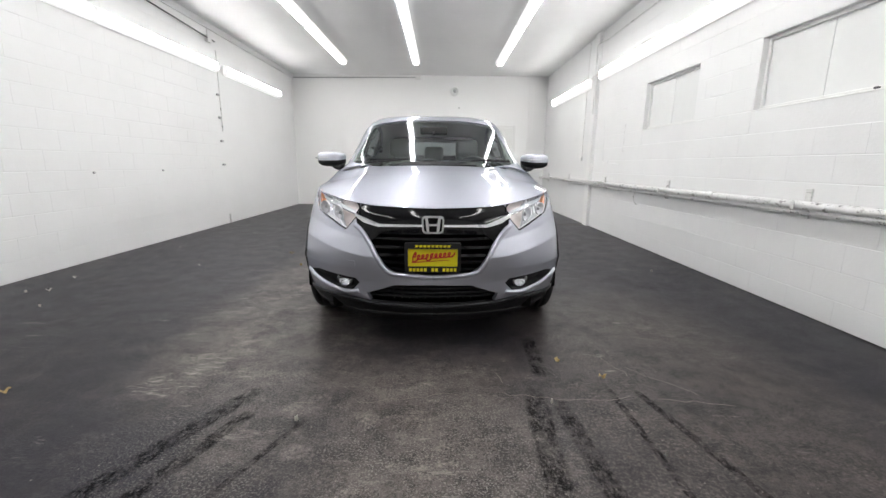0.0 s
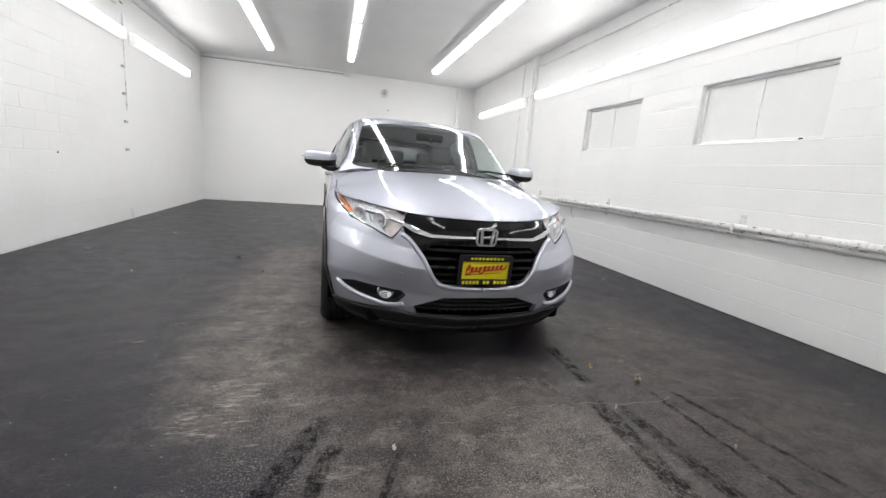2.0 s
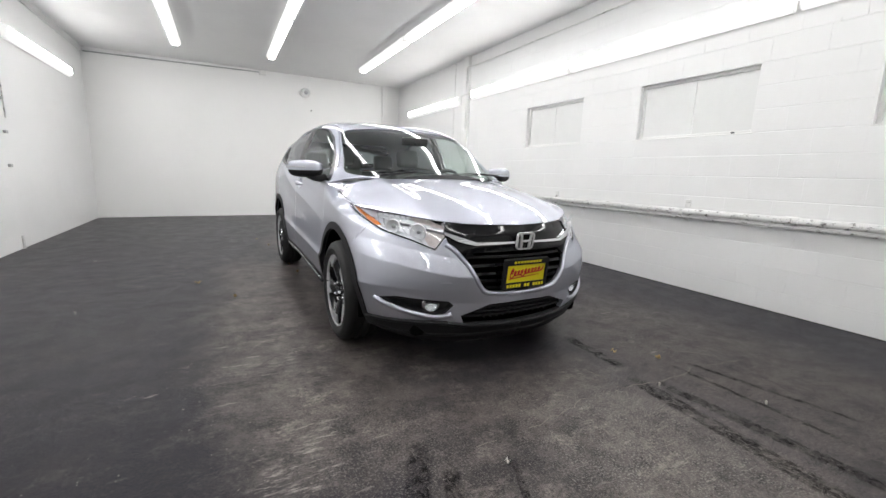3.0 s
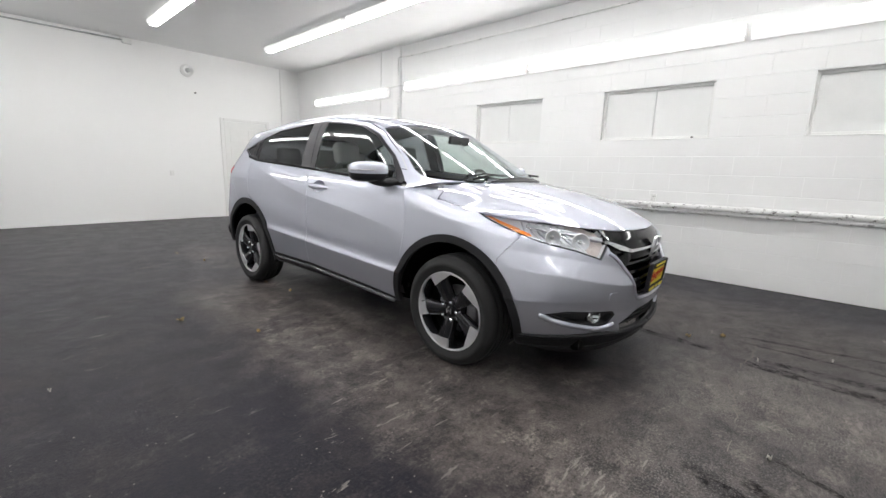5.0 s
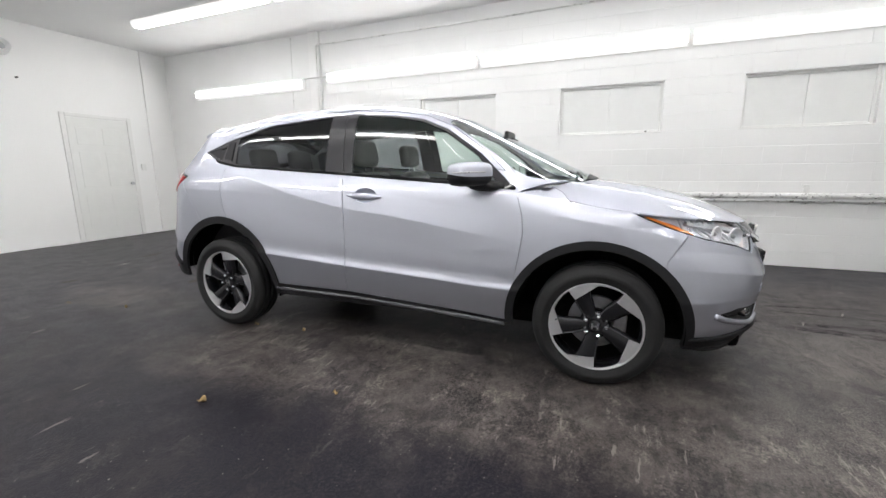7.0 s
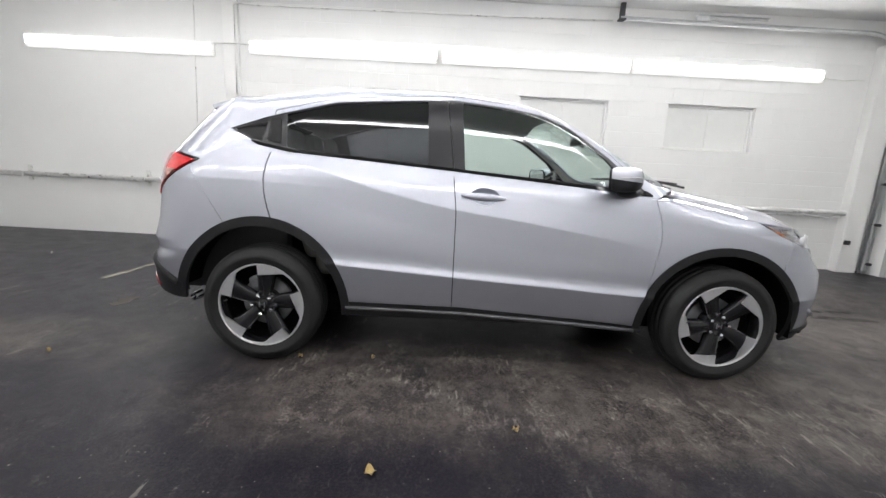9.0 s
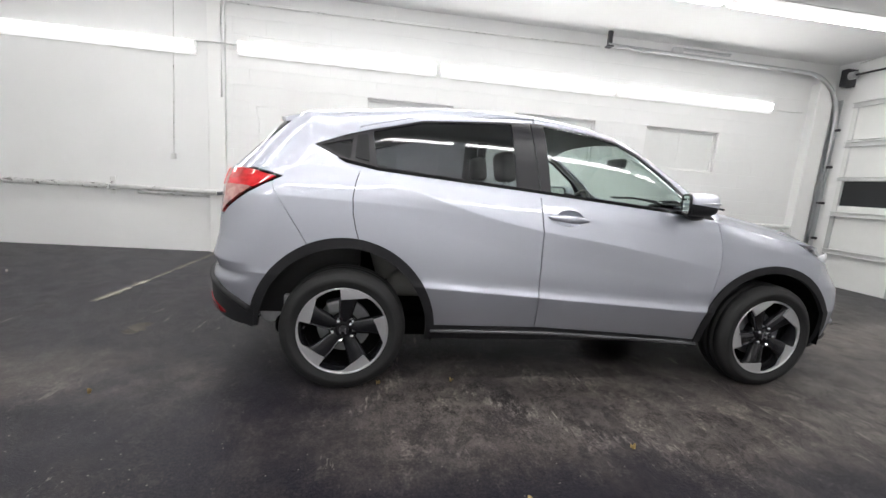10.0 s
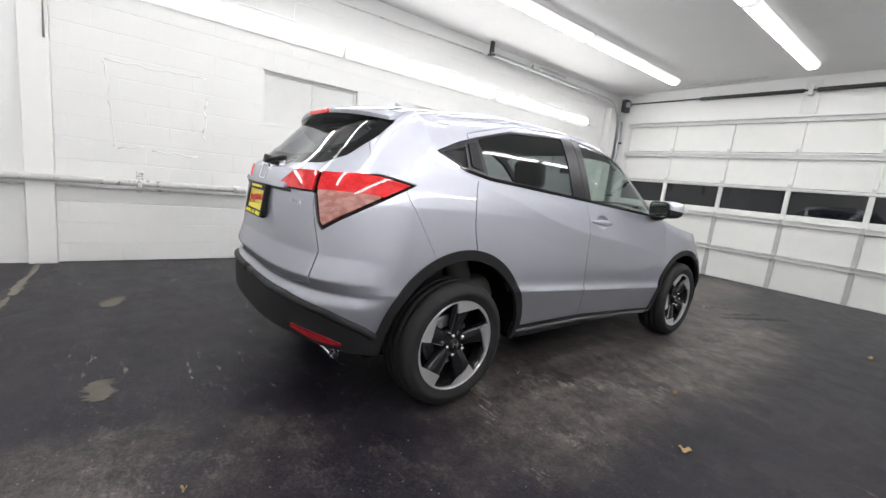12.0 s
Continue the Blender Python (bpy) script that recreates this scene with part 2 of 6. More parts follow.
def tube_path(pts, r, segments=10):
    """A round tube along a bent line."""
    bm = bmesh.new()
    pts = [Vector(p) for p in pts]
    rings = []
    for i, p in enumerate(pts):
        d = (pts[min(i + 1, len(pts) - 1)] - pts[max(i - 1, 0)]).normalized()
        q = d.to_track_quat("Z", "Y")
        rings.append([bm.verts.new(p + q @ Vector((r * math.cos(a), r * math.sin(a), 0))) for a in [2 * math.pi * k / segments for k in range(segments)]])
    for r0, r1 in zip(rings, rings[1:]):
        for k in range(segments):
            bm.faces.new((r0[k], r0[(k + 1) % segments], r1[(k + 1) % segments], r1[k]))
    bm.faces.new(rings[0][::-1])
    bm.faces.new(rings[-1])
    bmesh.ops.recalc_face_normals(bm, faces=bm.faces)
    return bm


def extrude_outline(pts, y0, y1, axis="y"):
    """A prism from an outline; axis tells along which way it runs."""
    bm = bmesh.new()

    def at(p, h):
        return {"x": (h, p[0], p[1]), "y": (p[0], h, p[1]), "z": (p[0], p[1], h)}[axis]

    a = [bm.verts.new(at(p, y0)) for p in pts]
    b = [bm.verts.new(at(p, y1)) for p in pts]
    n = len(pts)
    bm.faces.new(a[::-1])
    bm.faces.new(b)
    for i in range(n):
        bm.faces.new((a[i], a[(i + 1) % n], b[(i + 1) % n], b[i]))
    bmesh.ops.recalc_face_normals(bm, faces=bm.faces)
    return bm


def empty(name, label, category, group="", kind="", m=None):
    ob = tagged(new(name), label, category, group, kind)
    if m is not None:
        ob.matrix_basis = m
    return ob


# ---- the bay: x across, y along it, all in metres ----
XW, XE, YS, YN, ZC = -3.75, 2.88, -1.05, 11.55, 3.34

# ---- large structure ----
tagged(part("floor", boxes(((XW - 0.2, YS - 6, -0.2), (XE + 0.2, YN + 0.2, 0))), FLOOR), "dark worn coated concrete floor with tyre marks", "floor", kind="structure")
tagged(part("ceiling", boxes(((XW - 0.2, YS - 0.2, ZC), (XE + 0.2, YN + 0.2, ZC + 0.15))), PAINT_CEILING), "plain white painted ceiling", "ceiling", kind="structure")
tagged(part("wall_north", boxes(((XW - 0.2, YN, 0), (XE + 0.2, YN + 0.2, ZC))), PAINT_PLASTER), "smooth white painted end wall", "wall", kind="structure")

WINDOWS = [(4.90, 6.06), (2.815, 4.025), (0.81, 2.000)]
WZ0, WZ1 = 1.585, 2.18
# the east wall, with three niches of blocked windows
pieces = [((XE, YS - 0.2, 0), (XE + 0.2, YN, WZ0)), ((XE, YS - 0.2, WZ1), (XE + 0.2, YN, ZC)), ((XE + 0.11, YS - 0.2, WZ0), (XE + 0.2, YN, WZ1))]
edge = YN
for y0, y1 in WINDOWS:
    pieces.append(((XE, y1, WZ0), (XE + 0.11, edge, WZ1)))
    edge = y0
pieces.append(((XE, YS - 0.2, WZ0), (XE + 0.11, edge, WZ1)))
wall_east = tagged(part("wall_east", boxes(*pieces), PAINT_BLOCK), "white painted concrete block wall with blocked windows", "wall", kind="structure")
wall_west = tagged(part("wall_west", boxes(((XW - 0.2, YS - 0.2, 0), (XW, YN, ZC))), PAINT_BLOCK), "white painted concrete block wall", "wall", kind="structure")

for n, (y0, y1) in enumerate(WINDOWS):
    w = empty("window_%d" % (n + 1), "blocked window niche with two white painted panels", "window", "blocked windows", "structure", pose(XE, y0, WZ0))
    L, Hh = y1 - y0, WZ1 - WZ0
    part("window_frame", boxes(((0.05, 0.0, 0.0), (0.10, 0.03, Hh)), ((0.05, L - 0.03, 0), (0.10, L, Hh)), ((0.05, 0.03, Hh - 0.03), (0.10, L - 0.03, Hh)), ((0.05, 0.03, 0), (0.10, L - 0.03, 0.03)), bevel=0.004), PAINT_TRIM, w)
    part("panel", boxes(((0.068, 0.03, 0.03), (0.09, L * 0.5 - 0.0015, Hh - 0.03)), bevel=0.003), PAINT_PANEL, w)
    part("panel", boxes(((0.066, L * 0.5 + 0.0015, 0.03), (0.09, L - 0.03, Hh - 0.03)), bevel=0.003), PAINT_PANEL, w)
    part("window_sill", boxes(((-0.0025, -0.02, -0.010), (0.06, L + 0.02, 0.003)), bevel=0.003), PAINT_TRIM, w)
    if n == 1:
        part("latch", boxes(((0.004, 0.155, 0.004), (0.03, 0.18, 0.020)), bevel=0.004), DARK_STEEL, w, "small rusty latch")

# pilaster on the east wall and the conduit at its edge
tagged(part("pilaster", boxes(((XE - 0.06, 7.83, 0), (XE, 8.03, ZC)), bevel=0.006), PAINT_PLASTER), "white painted flat pilaster on the block wall", "pilaster", kind="structure")

# ---- garage door in the south wall ----
STRUT_PAINT = plain("pale_strut_paint", (0.60, 0.605, 0.60), 0.4, wear=0.15, scale=15)
GX0, GX1, GZ = -3.13, 2.55, 2.75
tagged(part("wall_south", boxes(((XW, YS - 0.2, 0), (GX0, YS, ZC)), ((GX1, YS - 0.2, 0), (XE, YS, ZC)), ((GX0, YS - 0.2, GZ), (GX1, YS, ZC))), PAINT_PLASTER), "white painted wall over and beside the garage door", "wall", kind="structure")
gd = empty("garage_door", "white sectional garage door with a dark window band", "garage door", m=pose(0, YS - 0.02, 0))
STILES = [GX1 - 0.03, 1.6, 0.63, -0.33, -1.28, -2.23, GX0 + 0.03]
for k in range(5):
    z0, z1 = 0.55 * k + 0.004, 0.55 * (k + 1) - 0.004
    if k == 2:
        part("section", boxes(((GX0, -0.045, z0), (GX1, 0, z0 + 0.125)), ((GX0, -0.045, z1 - 0.05), (GX1, 0, z1)), bevel=0.003), DOOR_WHITE, gd)
        for a, b in zip(STILES, STILES[1:]):
            part("pane", boxes(((b + 0.03, -0.03, z0 + 0.12), (a - 0.03, -0.02, z1 - 0.045))), BLACK_GLASS, gd, "dark night-black window pane")
    else:
        part("section", boxes(((GX0, -0.045, z0), (GX1, 0, z1)), bevel=0.004), DOOR_WHITE, gd)
    for x in STILES:
        part("stile", boxes(((x - 0.032, -0.002 if k != 2 else -0.04, z0), (x + 0.032, 0.022, z1)), bevel=0.003), GREY_PAINT if k < 2 else DOOR_WHITE, gd)
for z in (0.53, 1.10, 2.13, 2.70):
    part("strut", boxes(((GX0, 0.02, z - 0.035), (GX1, 0.028, z + 0.035)), ((GX0, 0.028, z - 0.035), (GX1, 0.06, z - 0.028)), ((GX0, 0.028, z + 0.028), (GX1, 0.06, z + 0.035)), bevel=0.002), STRUT_PAINT, gd, "pale folded steel strut")
part("strut", boxes(((GX0, 0.022, 1.60), (GX1, 0.05, 1.645)), bevel=0.003), STRUT_PAINT, gd, "pale folded steel strut")
for x in STILES[1:-1]:
    for z in (0.55, 1.10, 1.65, 2.2):
        part("hinge", boxes(((x - 0.022, 0.022, z - 0.05), (x + 0.022, 0.034, z + 0.05)), bevel=0.004), GALV, gd)

# ---- pieces of the block walls: painted blocks with shallow joints ----
def block_mesh(cache, length, height, mat):
    key = (round(length, 2), round(height, 2))
    if key not in cache:
        l, h, d = length - 0.0003, height - 0.0026, 0.0022
        v = [(0, -l / 2, -h / 2), (0, l / 2, -h / 2), (0, l / 2, h / 2), (0, -l / 2, h / 2)]
        v += [(d, y * (l / 2 - 0.0006) / (l / 2), z * (h / 2 - 0.004) / (h / 2)) for _, y, z in v]
        me = bpy.data.meshes.new("block")
        me.from_pydata(v, [], [(4, 5, 6, 7)] + [(i, (i + 1) % 4, 4 + (i + 1) % 4, 4 + i) for i in range(4)])
        me.materials.append(mat)
        cache[key] = me
    return cache[key]


def block_wall(parent, x, facing, y0, y1, holes, near):
    """Courses of blocks on a wall at x; those within the stretch near are parts, the rest joined."""
    cache, verts, faces, count = {}, [], [], 0
    rng = random.Random(4)
    for row in range(17):
        z0, z1 = max(0.0, row * 0.2 - 0.015), min(row * 0.2 + 0.185, ZC)
        y = y0 - (0.2 if row % 2 else 0.0)
        while y < y1:
            a, b = max(y, y0), min(y + 0.4, y1)
            y += 0.4
            spans = [(a, b)]
            for h0, h1, g0, g1 in holes:
                if g0 < z1 - 0.02 and g1 > z0 + 0.02:
                    spans = [s for a1, b1 in spans for s in ((a1, min(b1, h0)), (max(a1, h1), b1)) if s[1] - s[0] > 0.05]
            for a1, b1 in spans:
                zz0, zz1 = z0, z1
                for h0, h1, g0, g1 in holes:
                    if h0 < b1 - 0.01 and h1 > a1 + 0.01 and g0 < z1 and g1 > z0:
                        zz0, zz1 = (zz0, g0) if g0 > z0 else (g1, zz1)
                if zz1 - zz0 < 0.03:
                    continue
                me = block_mesh(cache, b1 - a1, zz1 - zz0, PAINT_BLOCK)
                m = pose(x, (a1 + b1) / 2, (zz0 + zz1) / 2, 0, 0, 0 if facing > 0 else 180) @ pose(rng.uniform(-0.0001, 0.0003), 0, 0)
                if near[0] < (a1 + b1) / 2 < near[1] and count < 300:
                    part_data("block", me, parent, m)
                    count += 1
                else:
                    k = len(verts)
                    verts += [m @ v.co for v in me.vertices]
                    faces += [[k + i for i in p.vertices] for p in me.polygons]
    me = bpy.data.meshes.new("block_courses")
    me.from_pydata(verts, [], faces)
    me.materials.append(PAINT_BLOCK)
    tagged(part_data("block_courses", me, parent), "white painted concrete blocks", kind="stuff")



# ---- fluorescent strip lights ----
def strip_light(length=2.5):
    lamp = empty("strip_light", "lit white fluorescent strip light with a wraparound diffuser", "strip light", "fluorescent strip lights")
    hw, d = 0.080, 0.095
    part("housing", boxes(((-0.07, -length / 2, -0.022), (0.07, length / 2, 0)), bevel=0.004), PAINT_TRIM, lamp)
    prof = [(-hw, -0.022), (-hw - 0.004, -0.05), (-hw + 0.010, -0.080), (-hw + 0.026, -d), (hw - 0.026, -d), (hw - 0.010, -0.080), (hw + 0.004, -0.05), (hw, -0.022)]
    face = [(-0.050, -d + 0.004), (-0.050, -d - 0.0005), (0.050, -d - 0.0005), (0.050, -d + 0.004)]
    for y0, y1 in ((-length / 2 + 0.014, -0.003), (0.003, length / 2 - 0.014)):
        body = part("diffuser", extrude_outline(prof, y0, y1), LIT_SIDE, lamp, "glowing white acrylic diffuser")
        part("diffuser_face", extrude_outline([(x, z - 0.001) for x, z in face], y0 + 0.004, y1 - 0.004), LIT, body)
    for y0, y1 in ((-length / 2, -length / 2 + 0.013), (length / 2 - 0.013, length / 2)):
        part("end_cap", extrude_outline(prof, y0, y1), CAP_GLOW, lamp)
    return lamp


first = strip_light()
ROWS_X = (-2.05, -0.45, 1.40)
SEGMENTS = [(-0.32, 2.20), (2.24, 4.80), (4.84, 7.40), (7.44, 10.0)]
first.matrix_basis = pose(ROWS_X[0], 8.72, ZC)
spots = [pose(x, (a + b) / 2, ZC) for x in ROWS_X for a, b in SEGMENTS][:]
for m in spots:
    if abs(m.translation.x - ROWS_X[0]) > 0.01 or abs(m.translation.y - 8.72) > 0.01:
        copy_thing(first, m)
ZL = 2.615
for y0, y1, dz in ((8.16, 10.68, -0.05), (5.15, 7.69, 0), (2.60, 5.12, 0), (0.06, 2.56, 0)):
    copy_thing(first, pose(XE, (y0 + y1) / 2, ZL + dz, 0, 90, 0))
for y0, y1 in ((7.98, 10.5), (5.20, 7.70), (2.64, 5.14)):
    copy_thing(first, pose(XW, (y0 + y1) / 2, ZL + 0.06, 0, -90, 0))

# ---- car materials ----
def car_paint():
    m = material("silver_blue_metallic_paint", (0.495, 0.510, 0.577), 0.46, 0.92, 1.0)
    fl = noisy(m, 900, 0.35, 0.65, 2.0)
    base(m, mix_color(m, fl, (0.470, 0.484, 0.550), (0.520, 0.535, 0.604)))
    m.node_tree.nodes["Principled BSDF"].inputs["Coat Roughness"].default_value = 0.012
    m.node_tree.nodes["Principled BSDF"].inputs["Coat IOR"].default_value = 1.6
    m.node_tree.nodes["Principled BSDF"].inputs["Specular Tint"].default_value = (0.45, 0.46, 0.5, 1)
    return m


def gloss_share(t):
    """How much a pane mirrors: 5 % straight on, all of it at grazing angles, alike from both sides."""
    lw = t.nodes.new("ShaderNodeLayerWeight")
    lw.inputs[0].default_value = 0.5
    pw = t.nodes.new("ShaderNodeMath")
    pw.operation = "POWER"
    pw.inputs[1].default_value = 4.5
    t.links.new(lw.outputs["Facing"], pw.inputs[0])
    ma = t.nodes.new("ShaderNodeMath")
    ma.operation = "MULTIPLY_ADD"
    ma.inputs[1].default_value, ma.inputs[2].default_value = 0.9, 0.05
    t.links.new(pw.outputs[0], ma.inputs[0])
    return ma


def glass_material(name, tint, dark):
    """Clear or tinted pane: see-through with a mirror gloss that grows at grazing angles."""
    m = bpy.data.materials.new(name)
    m.use_nodes = True
    t = m.node_tree
    t.nodes.remove(t.nodes["Principled BSDF"])
    out = t.nodes["Material Output"]
    clear = t.nodes.new("ShaderNodeBsdfTransparent")
    clear.inputs[0].default_value = (*[c * dark for c in tint], 1)
    gloss = t.nodes.new("ShaderNodeBsdfGlossy")
    gloss.inputs["Roughness"].default_value = 0.01
    gloss.inputs[0].default_value = (0.95, 0.97, 1, 1)
    fr = gloss_share(t)
    mx = t.nodes.new("ShaderNodeMixShader")
    t.links.new(fr.outputs[0], mx.inputs[0])
    t.links.new(clear.outputs[0], mx.inputs[1])
    t.links.new(gloss.outputs[0], mx.inputs[2])
    t.links.new(mx.outputs[0], out.inputs[0])
    return m


PAINT = car_paint()
GLASS = glass_material("clear_car_glass", (0.86, 0.95, 0.91), 0.88)
PRIVACY = glass_material("privacy_tinted_glass", (0.92, 0.96, 1.0), 0.33)
LENS = glass_material("clear_lamp_lens", (0.97, 0.98, 1.0), 0.96)
BLACK_PLASTIC = plain("black_grained_plastic", (0.0165, 0.0165, 0.0185), 0.58, wear=0.2, scale=160, relief=0.0006, spec=0.22)
# black sill plastic lightened to paint in the gloss highlight along its ridge
SILL_GREY = plain("sill_highlight_plastic", (0.060, 0.060, 0.066), 0.22, wear=0.2, scale=60, spec=0.7)
BLACK_GLOSS = material("gloss_black_plastic", (0.006, 0.006, 0.007), 0.08, 0.0, 0.0, 0.26)
SATIN_BLACK = material("satin_black_pillar_film", (0.010, 0.0095, 0.013), 0.30, 0.0, 0.0, 0.42)
VOID = material("dark_cavity", (0.004, 0.004, 0.004), 0.95, 0.0, 0.0, 0.05)
CHROME = plain("chrome", (0.82, 0.83, 0.85), 0.06, 1.0, wear=0.05, scale=40)
RUBBER = plain("tyre_rubber", (0.019, 0.019, 0.020), 0.66, wear=0.3, scale=120, relief=0.0005, spec=0.3)
MACHINED = plain("machined_alloy_face", (0.70, 0.70, 0.72), 0.34, 0.78, wear=0.1, scale=50)
RIM_BLACK = material("gloss_black_alloy", (0.011, 0.011, 0.013), 0.12, 0.0, 0.0, 0.36)
EDGE_GREY = plain("grey_spoke_edge", (0.10, 0.10, 0.11), 0.22, 0.5, wear=0.1, scale=50)
CAST = plain("brake_steel", (0.30, 0.30, 0.31), 0.4, 0.9, wear=0.35, scale=40)
RED_LENS = material("red_lamp_lens", (0.72, 0.022, 0.03), 0.08, 0.0, 0.6)
DARK_RED = material("dark_red_reflector", (0.26, 0.012, 0.018), 0.2, 0.0, 0.2)
PINK_LENS = material("pale_lamp_lens", (0.46, 0.215, 0.185), 0.12, 0.0, 0.6)
for lens, deep, pale in ((RED_LENS, (0.64, 0.014, 0.020), (0.78, 0.032, 0.038)), (PINK_LENS, (0.40, 0.165, 0.14), (0.52, 0.27, 0.235))):
    cells = noisy(lens, 26, 0.42, 0.60, 3.0, 0.5, (0.5, 1, 1.6))
    base(lens, mix_color(lens, cells, deep, pale))
AMBER = material("amber_reflector", (0.75, 0.20, 0.02), 0.15, 0.0, 0.4)
CHROME_LAMP = plain("lamp_reflector_chrome", (0.62, 0.63, 0.65), 0.26, 0.25, wear=0.1, scale=60)
facets = node(CHROME_LAMP, "ShaderNodeTexVoronoi", Scale=55.0)
link(CHROME_LAMP, node(CHROME_LAMP, "ShaderNodeTexCoord"), "Object", facets, "Vector")
bump(CHROME_LAMP, facets, 0.6, 0.006)
PLATE_YELLOW = plain("yellow_plate_paint", (0.80, 0.70, 0.02), 0.35, wear=0.06, scale=40)
RED_INK = material("red_script_paint", (0.50, 0.02, 0.02), 0.5)
SEAT = plain("grey_seat_cloth", (0.17, 0.17, 0.163), 0.85, wear=0.15, scale=200, relief=0.0008)
CABIN_GREY = plain("pale_cabin_lining", (0.50, 0.50, 0.48), 0.8, wear=0.08, scale=60)
CABIN_BLACK = plain("black_cabin_plastic", (0.02, 0.02, 0.021), 0.55, wear=0.2, scale=90)
BADGE_CHROME = plain("bright_badge_chrome", (0.88, 0.89, 0.91), 0.14, 0.55, wear=0.05, scale=40)
MIRROR = material("mirror_glass", (0.9, 0.92, 0.93), 0.01, 1.0)

# ---- the car: u runs back from the front axle, s to its kerb side, z up ----
def curve(*pts):
    """A smooth monotone curve through a few design points."""
    x, y = np.array([p[0] for p in pts], float), np.array([p[1] for p in pts], float)
    h, d = np.diff(x), np.diff(y) / np.diff(x)
    g = np.zeros(len(x))
    g[0], g[-1] = d[0], d[-1]
    for i in range(1, len(x) - 1):
        if d[i - 1] * d[i] > 0:
            w1, w2 = 2 * h[i] + h[i - 1], h[i] + 2 * h[i - 1]
            g[i] = (w1 + w2) / (w1 / d[i - 1] + w2 / d[i])

    def at(v):
        v = np.clip(np.asarray(v, float), x[0], x[-1])
        k = np.clip(np.searchsorted(x, v) - 1, 0, len(x) - 2)
        t = (v - x[k]) / h[k]
        return ((1 + 2 * t) * (1 - t) ** 2 * y[k] + t * (1 - t) ** 2 * h[k] * g[k] + t * t * (3 - 2 * t) * y[k + 1] + t * t * (t - 1) * h[k] * g[k + 1])

    return at


def spline(*pts, end=None):
    """A natural cubic spline through a few design points; end fixes its last slope."""
    x, y = np.array([p[0] for p in pts], float), np.array([p[1] for p in pts], float)
    n, h = len(x), np.diff(x)
    A, r = np.eye(n), np.zeros(n)
    for i in range(1, n - 1):
        A[i, i - 1:i + 2] = h[i - 1], 2 * (h[i - 1] + h[i]), h[i]
        r[i] = 6 * ((y[i + 1] - y[i]) / h[i] - (y[i] - y[i - 1]) / h[i - 1])
    if end is not None:
        A[-1, -2:] = h[-1], 2 * h[-1]
        r[-1] = 6 * (end - (y[-1] - y[-2]) / h[-1])
    c = np.linalg.solve(A, r)

    def at(v):
        v = np.clip(np.asarray(v, float), x[0], x[-1])
        k = np.clip(np.searchsorted(x, v) - 1, 0, n - 2)
        a, b = (x[k + 1] - v) / h[k], (v - x[k]) / h[k]
        return a * y[k] + b * y[k + 1] + ((a ** 3 - a) * c[k] + (b ** 3 - b) * c[k + 1]) * h[k] ** 2 / 6

    return at


nose = curve((0.15, -0.75), (0.22, -0.815), (0.30, -0.856), (0.34, -0.862), (0.46, -0.865), (0.60, -0.861), (0.72, -0.848), (0.80, -0.825), (0.86, -0.775))
nose_depth = curve((0.15, 0.52), (0.5, 0.53), (0.65, 0.62), (0.8, 0.74), (0.9, 0.78))
tail = curve((0.2, 3.30), (0.30, 3.37), (0.42, 3.405), (0.56, 3.408), (0.63, 3.385), (0.75, 3.385), (0.90, 3.376), (1.03, 3.364), (1.10, 3.350), (1.16, 3.326), (1.2, 3.29))
tail_depth = curve((0.2, 0.30), (0.6, 0.36), (1.0, 0.44), (1.2, 0.50))
plan = spline((-0.45, 0.855), (-0.1, 0.872), (0.4, 0.872), (1.3, 0.876), (2.2, 0.880), (2.7, 0.876), (3.1, 0.862), (3.4, 0.845))
crease = curve((-0.5, 0.50), (0.4, 0.485), (1.0, 0.515), (2.1, 0.58), (3.0, 0.63))
shoulder = curve((-0.6, 0.74), (-0.2, 0.84), (0.3, 0.91), (0.8, 0.93), (1.6, 0.965), (2.6, 1.02), (3.2, 1.03))
below = curve((0.0, -0.10), (0.2, -0.062), (0.4, -0.038), (0.7, -0.016), (1.0, 0.0))
above = curve((0.0, 0.0), (0.09, -0.013), (0.15, -0.0155), (0.28, -0.0165), (0.5, -0.0205), (0.75, -0.0285), (1.0, -0.040))
lean = curve((0.0, 0.0), (0.05, -0.007), (0.09, -0.016), (0.13, -0.029), (0.25, -0.075), (0.4, -0.14))
tuck = curve((0.0, 0.0), (0.04, -0.009), (0.1, -0.028), (0.16, -0.048), (0.25, -0.09), (0.4, -0.16))
sculpt = curve((-0.6, 0.25), (-0.1, 0.4), (0.45, 0.9), (0.7, 1.0), (1.9, 1.0), (2.3, 0.7), (2.8, 0.3), (3.4, 0.25))
belt = curve((-0.1, 0.936), (0.0, 0.945), (0.12, 0.966), (0.28, 1.000), (0.45, 1.026), (0.75, 1.05), (1.53, 1.098), (2.1, 1.135), (2.47, 1.165), (2.75, 1.19), (3.0, 1.185), (3.4, 1.15))
roll_on = curve((-0.30, 0.0), (-0.12, 0.020), (0.05, 0.032), (0.22, 0.028), (0.46, 0.0))
swage = curve((0.2, 0.70), (0.53, 0.767), (1.27, 0.883), (1.55, 0.918), (1.97, 1.002), (2.31, 1.10), (2.6, 1.16))
swage_on = curve((0.35, 0.0), (0.8, 0.60), (1.2, 0.95), (1.6, 1.0), (2.0, 0.90), (2.3, 0.55), (2.6, 0.0))


